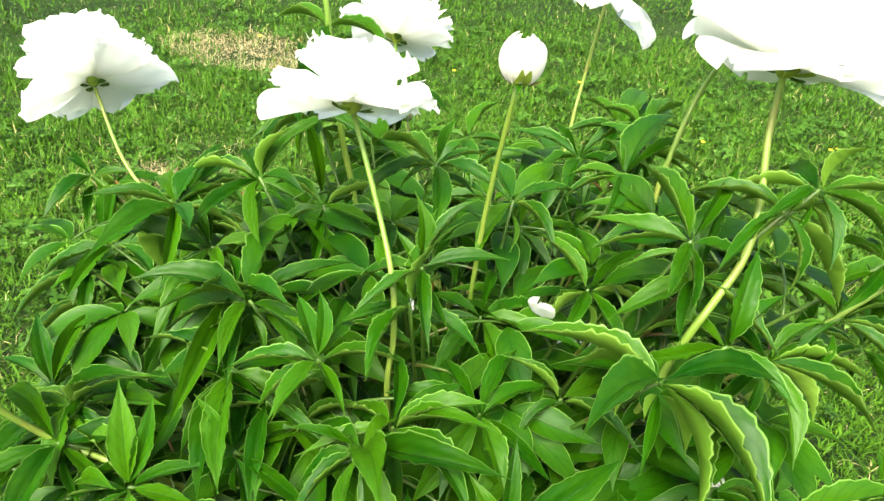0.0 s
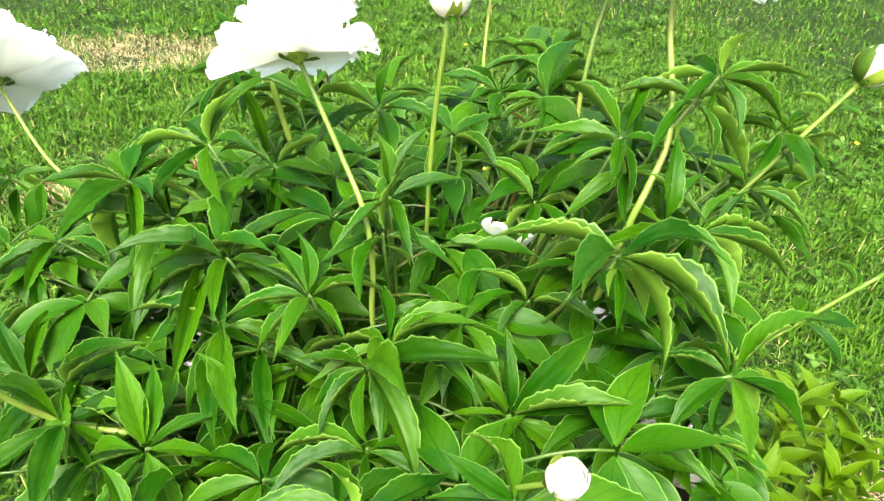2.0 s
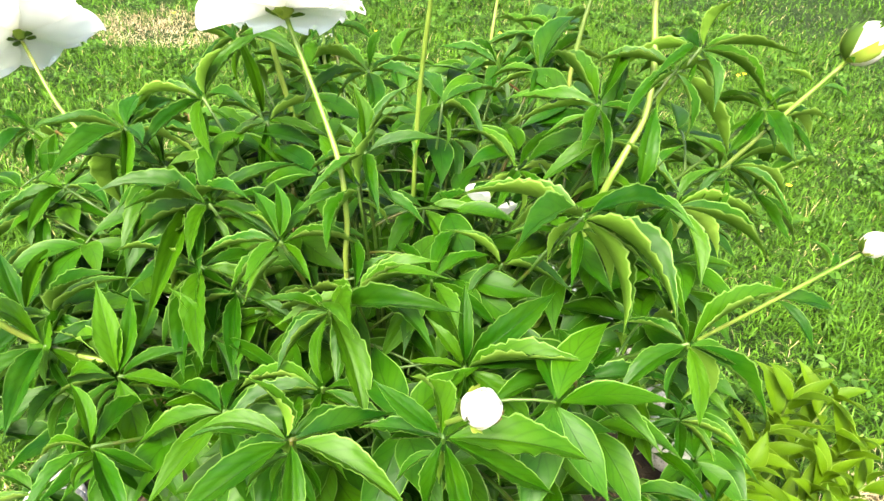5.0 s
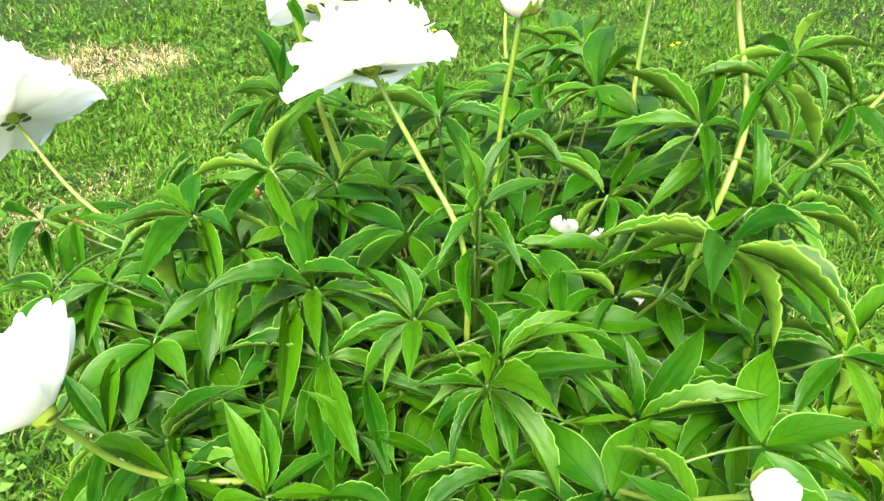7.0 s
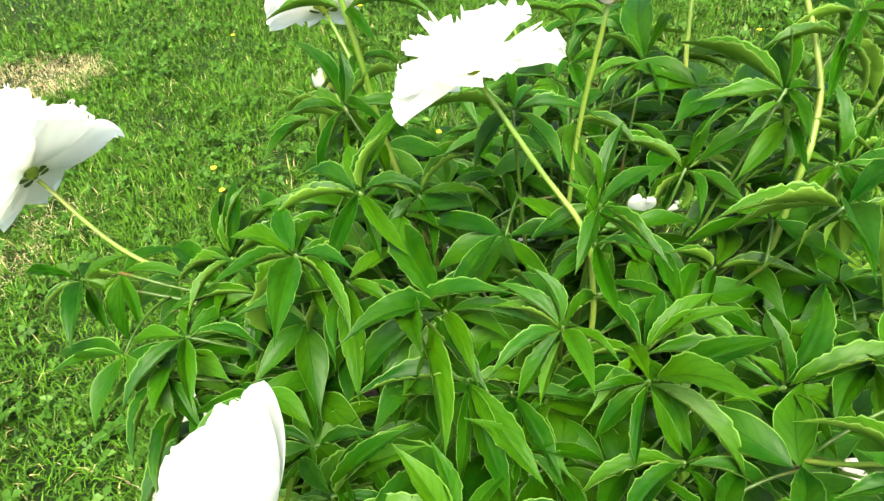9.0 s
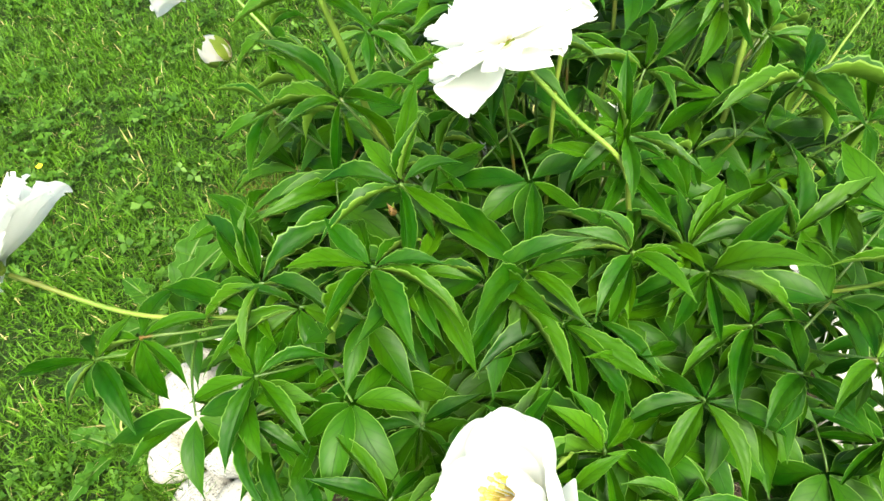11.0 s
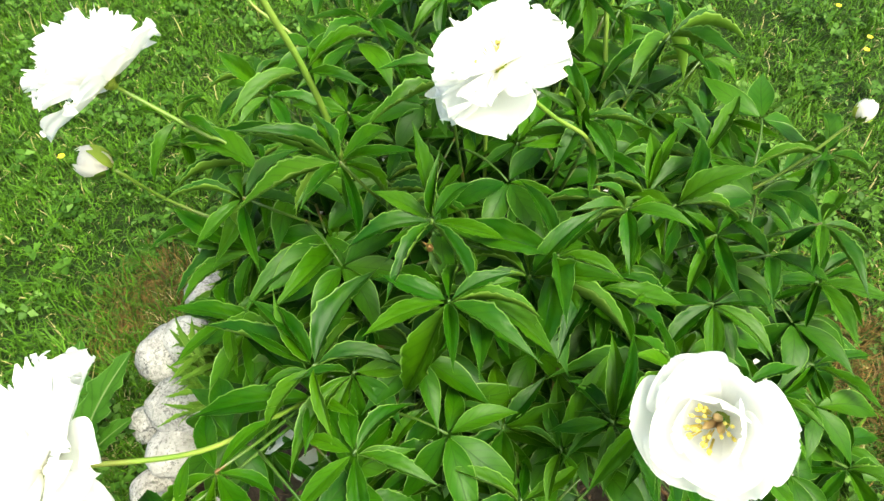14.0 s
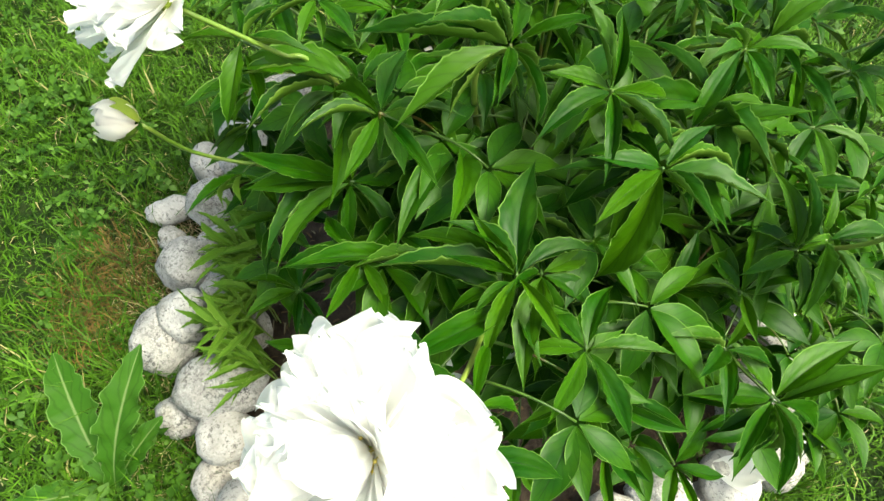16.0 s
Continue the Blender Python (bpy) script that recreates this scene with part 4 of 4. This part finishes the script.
shoot((-0.264, 0.757, 0.575), [(99, 10, 0.126), (140, -40, 0.100), (60, -25, 0.090)])
shoot((-0.414, 0.328, 0.500), [(80, -18, 0.110), (9, -22, 0.105), (-52, 14, 0.105), (-83, 39, 0.120), (-142, -69, 0.105), (-103, -41, 0.105)])
shoot((-0.417, 0.568, 0.560), [(-112, -5, 0.105), (-157, -70, 0.105), (134, -75, 0.105), (27, -32, 0.105)])
shoot((-0.272, 0.802, 0.593), [(81, -26, 0.100)])
filler((0.054, 0.906, 0.666))
filler((0.183, 0.282, 0.648))
filler((0.375, 0.72, 0.62))
filler((-0.142, 0.148, 0.501))
filler((0.237, 0.933, 0.574))
filler((0.006, 0.676, 0.658))
filler((-0.045, 0.766, 0.643))
filler((0.043, 0.763, 0.664))
filler((0.168, 0.157, 0.58))
filler((0.335, 0.28, 0.43))
filler((0.047, 0.524, 0.664))
filler((-0.097, 0.501, 0.646))
filler((0.316, 0.858, 0.594))
filler((0.246, 0.167, 0.538))
filler((0.257, 0.66, 0.688))
filler((0.325, 0.607, 0.701))
filler((0.358, 0.796, 0.611))
filler((-0.117, 0.256, 0.631))
filler((0.127, 0.962, 0.616))
filler((0.083, 0.693, 0.666))
filler((-0.278, 0.719, 0.598))
filler((-0.074, 0.664, 0.672))
filler((0.294, 0.75, 0.689))
filler((0.04, 0.092, 0.541))
filler((0.02, 0.95, 0.55))
filler((0.152, 0.733, 0.664))
filler((0.218, 0.578, 0.691))
filler((-0.371, 0.73, 0.472))
filler((0.315, 0.227, 0.546))
filler((0.056, 0.391, 0.667))
filler((0.442, 0.683, 0.553))
filler((-0.241, 0.637, 0.622))


def flower_stem(points, r0=0.0030, r1=0.0024):
    return stem_part(peony, points, r0, r1, "flower_stem", 8)


for place in ((0.08, 0.14, 0.45), (0.03, 0.07, 0.40), (-0.11, 0.11, 0.45), (0.17, 0.04, 0.36), (-0.02, 0.17, 0.50), (-0.30, 0.17, 0.36), (-0.19, 0.16, 0.45), (-0.37, 0.27, 0.30), (-0.34, 0.10, 0.28), (-0.24, 0.05, 0.34), (-0.08, 0.09, 0.50), (0.0, 0.11, 0.57), (-0.12, 0.02, 0.38), (0.218, 0.75, 0.77), (0.144, 0.76, 0.745), (0.278, 0.72, 0.735), (0.29, 0.20, 0.33), (0.25, 0.25, 0.38), (-0.42, 0.49, 0.35), (-0.44, 0.38, 0.30), (-0.27, 0.03, 0.36), (-0.36, 0.06, 0.30), (-0.17, 0.02, 0.42), (-0.40, 0.17, 0.26), (-0.42, 0.60, 0.31), (-0.10, 0.92, 0.42), (-0.19, 0.90, 0.36), (-0.27, 0.86, 0.33), (-0.02, 0.96, 0.40), (-0.34, 0.80, 0.36), (0.07, 0.98, 0.42), (0.43, 0.53, 0.38), (0.46, 0.47, 0.33), (0.39, 0.44, 0.40), (0.45, 0.60, 0.36)):
    filler(place)

# open flowers on their stems
flower_stem([(0.0, 0.48, 0.25), (-0.028, 0.412, 0.62), (-0.028, 0.420, 0.715), (-0.034, 0.436, 0.765), (-0.055, 0.476, 0.806), (-0.089, 0.524, 0.873)])
flower(peony, (-0.091, 0.527, 0.877), (-0.06, 0.50, 0.86), 0.067, "wide open white peony flower with a ragged crown, facing up", seed=2, guards=6, guard_open=92, bowl=78, layers=2, crowd=9, inner=0.72, hang=1, hang_az=190, fringe=46, reach=0.86, hang_by=10, cup=8, wide=1.25, calyx=0.8)
flower_stem([(-0.1, 0.56, 0.30), (-0.26, 0.65, 0.50), (-0.352, 0.676, 0.595), (-0.442, 0.718, 0.664), (-0.504, 0.778, 0.743)])
flower(peony, (-0.508, 0.784, 0.749), (-0.44, 0.63, 0.64), 0.087, "large blowsy white peony flower with drooping outer petals", seed=3, guards=9, guard_open=92, bowl=74, layers=3, crowd=10, wide=1.0, inner=0.3, hang=2, hang_az=215, hang_by=24, cup=22, fringe=90, reach=0.95, tuft=0.12, calyx=0.75)
flower_stem([(0.10, 0.47, 0.30), (0.185, 0.43, 0.60), (0.221, 0.444, 0.737), (0.238, 0.458, 0.774), (0.259, 0.484, 0.806), (0.267, 0.514, 0.842), (0.266, 0.548, 0.890), (0.272, 0.580, 0.93)], 0.0038, 0.0030)
flower(peony, (0.275, 0.588, 0.936), (0.28, 0.36, 0.89), 0.092, "large white peony flower with overlapping petals", seed=4, guards=8, guard_open=90, bowl=66, hang=2, hang_az=250, hang_by=14, wide=1.1)
flower_stem([(0.10, 0.56, 0.35), (0.20, 0.60, 0.68), (0.214, 0.630, 0.80), (0.235, 0.665, 0.880), (0.28, 0.715, 0.930), (0.32, 0.735, 0.945)])
flower(peony, (0.322, 0.74, 0.95), (0.2, 0.3, 0.9), 0.092, "white peony flower standing behind a larger one", seed=5, guards=7, guard_open=96, hang=3, hang_az=290, hang_by=18)
flower_stem([(0.05, 0.62, 0.30), (0.13, 0.84, 0.655), (0.152, 0.955, 0.745), (0.168, 1.0, 0.885)])
flower(peony, (0.168, 1.0, 0.893), (0.35, 0.4, 0.8), 0.092, "white peony flower at the back of the bush", seed=6, guard_open=94, hang=3, hang_az=290, hang_by=28)
flower_stem([(-0.08, 0.48, 0.25), (-0.21, 0.33, 0.585), (-0.282, 0.320, 0.630), (-0.314, 0.305, 0.685), (-0.328, 0.286, 0.765)])
flower(peony, (-0.329, 0.284, 0.769), (-0.55, 0.40, 0.66), 0.065, "cup-shaped white peony flower with yellow stamens", seed=7, guards=6, guard_open=54, bowl=40, layers=2, crowd=6, inner=0.8, wide=1.25, fringe=0, cup=40, lift=0.018, tuft=0.26, ragged=0.3, calyx=0.75)
flower_stem([(-0.02, 0.62, 0.30), (-0.102, 0.827, 0.683), (-0.112, 0.88, 0.730), (-0.129, 0.955, 0.795)])
flower(peony, (-0.130, 0.960, 0.800), (0.06, 0.70, 0.71), 0.076, "white peony flower with a fringed crown, tilted away", seed=8, guards=7, guard_open=86, bowl=60, layers=3, inner=0.45, hang=1, hang_az=150, hang_by=6, fringe=120, calyx=0.8)

# buds
flower_stem([(0.03, 0.55, 0.30), (0.035, 0.565, 0.72), (0.048, 0.553, 0.906)], 0.0030, 0.0024)
bud(peony, (0.048, 0.553, 0.909), (0.05, 0.1, 1), 0.0165, "opening cream-white peony bud in green sepals", 11, 0.9)
flower_stem([(0.03, 0.42, 0.30), (0.03, 0.29, 0.58), (0.055, 0.20, 0.69), (0.077, 0.152, 0.765)], 0.0024, 0.0018)
bud(peony, (0.078, 0.149, 0.768), (0.25, -0.25, 0.9), 0.0098, "small closed cream peony bud", 12, 0.9, 1.3)
low_stem, _ = flower_stem([(0.0, 0.62, 0.30), (-0.065, 0.88, 0.47), (-0.088, 1.005, 0.540), (-0.121, 1.042, 0.632)], 0.0030, 0.0024)
bud(peony, (-0.123, 1.046, 0.640), (-0.25, 0.85, 0.40), 0.0185, "half-open white peony bud with a pink-tinged base", 13, 0.8, 1.35)
long_stem, _ = flower_stem([(0.12, 0.5, 0.30), (0.29, 0.46, 0.64), (0.344, 0.486, 0.728), (0.375, 0.490, 0.775), (0.442, 0.498, 0.862)], 0.0027, 0.0022)
bud(peony, (0.444, 0.499, 0.866), (0.6, 0.1, 0.75), 0.0165, "closed greenish-white peony bud on a long stem", 14, 0.5, 1.5)
side_stem, _ = flower_stem([(0.15, 0.48, 0.28), (0.32, 0.40, 0.56), (0.460, 0.384, 0.720)], 0.0022, 0.0018)
bud(peony, (0.461, 0.384, 0.723), (0.6, 0.1, 0.75), 0.0105, "small closed cream peony bud", 15, 0.4)
leaf(long_stem, (0.398, 0.493, 0.806), [(15, -8, 0.060), (-55, -28, 0.050), (110, 8, 0.050), (60, -20, 0.042)], (0.390, 0.492, 0.795))
leaf(long_stem, (0.424, 0.496, 0.840), [(150, 10, 0.034), (-20, -20, 0.030)])
leaf(side_stem, (0.402, 0.391, 0.658), [(0, -14, 0.068), (-50, -32, 0.058), (70, -6, 0.045)], (0.395, 0.392, 0.648))
leaf(side_stem, (0.440, 0.386, 0.698), [(150, 42, 0.036), (60, 10, 0.026)])
leaf(low_stem, (-0.098, 0.958, 0.516), [(130, -9, 0.085), (101, -60, 0.075), (95, -79, 0.070), (-110, -62, 0.075)], (-0.078, 0.945, 0.506))
tall_stem, _ = flower_stem([(-0.03, 0.60, 0.30), (-0.118, 0.675, 0.66), (-0.140, 0.683, 0.764), (-0.150, 0.688, 0.839), (-0.159, 0.697, 0.901), (-0.167, 0.709, 0.952), (-0.180, 0.735, 1.05)], 0.0038, 0.0030)
bud(peony, (-0.181, 0.738, 1.055), (-0.1, 0.3, 0.9), 0.022, "closed white peony bud on the tallest stem", 16)
leaf(tall_stem, (-0.158, 0.696, 0.893), [(150, -10, 0.085), (-30, -6, 0.090), (-75, -18, 0.060)])


def dried_bud(base, axis):
    sh = Shape()
    axis = Vector(axis).normalized()
    a, b = frame_of(axis)
    base = Vector(base)
    rows, uvs = [], []
    for i, (h, r) in enumerate(((0.0, 0.002), (0.003, 0.004), (0.006, 0.0042), (0.009, 0.0028), (0.011, 0.0008))):
        rows.append([base + axis * h + r * (math.cos(t) * a + math.sin(t) * b) for t in np.arange(10) * math.pi / 5])
        uvs.append([(k / 10, i / 5) for k in range(10)])
    sh.grid(rows, uvs, 0, wrap=True)
    for k in range(5):
        d = (axis + 0.5 * (math.cos(k * 1.3) * a + math.sin(k * 1.3) * b)).normalized()
        leaflet(sh, base, d * 0.014, 0.006, 30, slot=0 if k % 2 else 1, nl=6)
    return sh.part("dried_bud", [M_RED, M_CALYX], peony, "small withered reddish-brown bud with yellow-green sepals")


dried_bud((-0.212, 0.563, 0.741), (-0.2, 0.1, 0.9))
stem_part(peony, [(-0.05, 0.55, 0.30), (-0.18, 0.55, 0.64), (-0.211, 0.562, 0.742)], 0.0026, 0.0018, "stem", 6, M_STALK)


# ---- fallen petals ----
def fallen_petal(x, y, z, az, size, seed, tilt=20):
    global rnd
    rnd = random.Random(seed)
    axis = heading(az + 180, 90 - tilt)
    out, _ = frame_of(axis, az)
    sh = petal_shape(Vector((0, 0, 0)), out, axis, size, size * 0.8, 82, 40, 1.2, 0.05, n=7, m=7)
    ob = sh.part("fallen_petal", [M_PETAL])
    ob.location = (x, y, z)
    return tagged(ob, "fallen white peony petal caught low in the bed", "petal", "fallen petals")


fallen_petal(0.112, 0.540, 0.655, 250, 0.040, 1, 50)
fallen_petal(0.14, 0.535, 0.648, 290, 0.035, 2, 40)
fallen_petal(-0.335, 0.650, 0.490, 250, 0.055, 3, 40)
fallen_petal(-0.300, 0.610, 0.505, 200, 0.050, 7, 15)
fallen_petal(-0.353, 0.74, 0.445, 250, 0.06, 8, 45)
fallen_petal(-0.33, 0.70, 0.39, 200, 0.06, 4)
fallen_petal(-0.43, 0.755, 0.20, 120, 0.07, 5)
fallen_petal(-0.28, 0.50, 0.28, 220, 0.06, 6)
fallen_petal(-0.41, 0.24, 0.13, 240, 0.08, 10)


# ---- other plants ----
def yellow_plant():
    """Light yellow-green leafy shoots beside the bed."""
    global rnd
    rnd = random.Random(77)
    r = random.Random(78)
    plant = tagged(new("leafy_perennial"), "low yellow-green leafy perennial growing beside the bed", "plant")
    for bx, by, tx, ty, tz in ((0.62, 0.52, 0.755, 0.615, 0.27), (0.58, 0.54, 0.676, 0.60, 0.27), (0.56, 0.50, 0.604, 0.545, 0.25), (0.66, 0.50, 0.785, 0.56, 0.22), (0.53, 0.46, 0.555, 0.485, 0.23), (0.62, 0.45, 0.70, 0.495, 0.21), (0.68, 0.47, 0.79, 0.50, 0.18), (0.50, 0.44, 0.51, 0.455, 0.21), (0.60, 0.40, 0.68, 0.40, 0.20), (0.66, 0.56, 0.72, 0.66, 0.24)):
        st, line = stem_part(plant, [(bx, by, 0.0), ((bx + tx) / 2, (by + ty) / 2, tz * 0.62), (tx, ty, tz)], 0.0024, 0.0014, "shoot")
        az0 = math.degrees(math.atan2(ty - by, tx - bx))
        for j in range(16):
            p = line[min(len(line) - 1, int((0.22 + 0.05 * j) * (len(line) - 1)))]
            sh = Shape()
            d = heading(az0 + 137 * j + r.uniform(-25, 25), r.uniform(0, 34) + 2.2 * j)
            ln = r.uniform(0.060, 0.105)
            leaflet(sh, p, d * ln, ln * r.uniform(0.29, 0.38), r.uniform(20, 60), 0.4, r.uniform(-25, 25), 0.4, 0.45, nl=14)
            sh.part("leaf", [M_YOUNG], st)


yellow_plant()


def rosette(x, y, leaves, label):
    """A weed with long toothed leaves that rise from one root."""
    global rnd
    plant = tagged(new("broad_weed"), label, "weed")
    plant.location = (x, y, 0)
    r = random.Random(int(abs(x * 1000)))
    for az, el, ln, w in leaves:
        sh = Shape()
        d = heading(az, el)
        side = d.cross(Vector((0, 0, 1))).normalized()
        up = side.cross(d)
        rows, uvs = [], []
        ph = r.uniform(0, 6.28)
        for i in range(29):
            s = i / 28
            c = d * (ln * s) + up * (-0.30 * ln * s * s + 0.05 * ln * math.sin(3 * s))
            tooth = 1 + 0.10 * math.sin(62 * s + ph) + 0.08 * math.sin(27 * s + ph)
            wd = max(0.003, w * (0.10 + 0.90 * math.sin(math.pi * min(1.0, 0.06 + 0.94 * s ** 1.5)) ** 0.8) * tooth) * 0.5
            if i == 28:
                wd = 0.002
            rows.append([c + side * (u * wd) + up * (wd * (0.30 * abs(u) + (0.26 * math.sin(31 * s + 3 * u + ph) + 0.14 * math.sin(67 * s + ph)) * u * u)) for u in (-1, -0.5, -0.12, 0, 0.12, 0.5, 1)])
            uvs.append([(0.5 + 0.5 * u, s) for u in (-1, -0.5, -0.12, 0, 0.12, 0.5, 1)])
        sh.grid(rows, uvs)
        sh.part("leaf", [M_WEED], plant)


rosette(-0.39, 1.24, [(29, 32, 0.260, 0.070), (-17, 56, 0.260, 0.068), (-40, 50, 0.155, 0.048), (170, 30, 0.15, 0.05), (98, 26, 0.16, 0.050)], "dandelion-like weed with long toothed green leaves")
rosette(-0.62, 1.05, [(200, 30, 0.12, 0.04), (120, 35, 0.10, 0.04), (60, 40, 0.11, 0.04), (290, 30, 0.10, 0.035)], "small broad-leaved weed beside the stones")
rosette(0.10, 1.40, [(20, 20, 0.060, 0.052), (140, 20, 0.062, 0.055), (250, 25, 0.055, 0.050)], "low round-leaved weed in the lawn")


def sprigs():
    """Pale curled low foliage between the stones and the bush."""
    global rnd
    rnd = random.Random(41)
    r = random.Random(42)
    for k in range(20):
        x, y = -0.24 + 0.0165 * k + r.uniform(-0.008, 0.008), 0.985 + r.uniform(-0.035, 0.035)
        plant = tagged(new("low_sprig"), "pale yellow-green sprig with narrow curled leaves beside the stones", "weed", "pale sprigs by the stones")
        plant.location = (x, y, 0.05)
        top = Vector((0, 0.03, 0.13))
        st = Shape()
        st.tube([Vector((0, 0, -0.04)), Vector((0, 0.008, 0.05)), top], [0.0015, 0.0014, 0.001], 0, 6)
        st.part("stalk", [M_STEM], plant)
        for _ in range(9):
            sh = Shape()
            d = heading(95 + r.uniform(-60, 60), r.uniform(-25, 22))
            leaflet(sh, top * r.uniform(0.45, 1.0), d * r.uniform(0.065, 0.115), r.uniform(0.013, 0.022), r.uniform(20, 70), 0.7, r.uniform(-40, 40), 2.6, 0.45, nl=28)
            sh.part("leaf", [M_SPRIG], plant)


sprigs()


def buttercup(x, y, h, seed):
    r = random.Random(seed)
    flower_head = tagged(new("buttercup"), "small yellow wildflower in the lawn", "flower", "yellow wildflowers")
    flower_head.location = (x, y, 0)
    sh = Shape()
    top = Vector((r.uniform(-0.01, 0.01), r.uniform(-0.01, 0.01), h))
    sh.tube([Vector((0, 0, -0.01)), top * 0.5, top], [0.001, 0.001, 0.0008], 0, 5)
    sh.part("stalk", [M_STEM], flower_head)
    pt = Shape()
    for k in range(5):
        d = heading(72 * k + r.uniform(-8, 8), 25)
        leaflet(pt, top, d * 0.011, 0.010, 10, 0.2, 0, 0.2, 0.6, nl=4)
    pt.part("petals", [M_YELLOW], flower_head)


rb = random.Random(9)
buttercup(-1.16, 3.05, 0.05, 1)
for k in range(22):
    bx, by = rb.uniform(0.5, 2.3), rb.uniform(-0.4, 2.8)
    if bed_reach(bx, by) > 1.2:
        buttercup(bx, by, rb.uniform(0.04, 0.07), 20 + k)
for k in range(5):
    buttercup(rb.uniform(-1.6, 0.4), rb.uniform(1.7, 3.0), rb.uniform(0.04, 0.06), 60 + k)
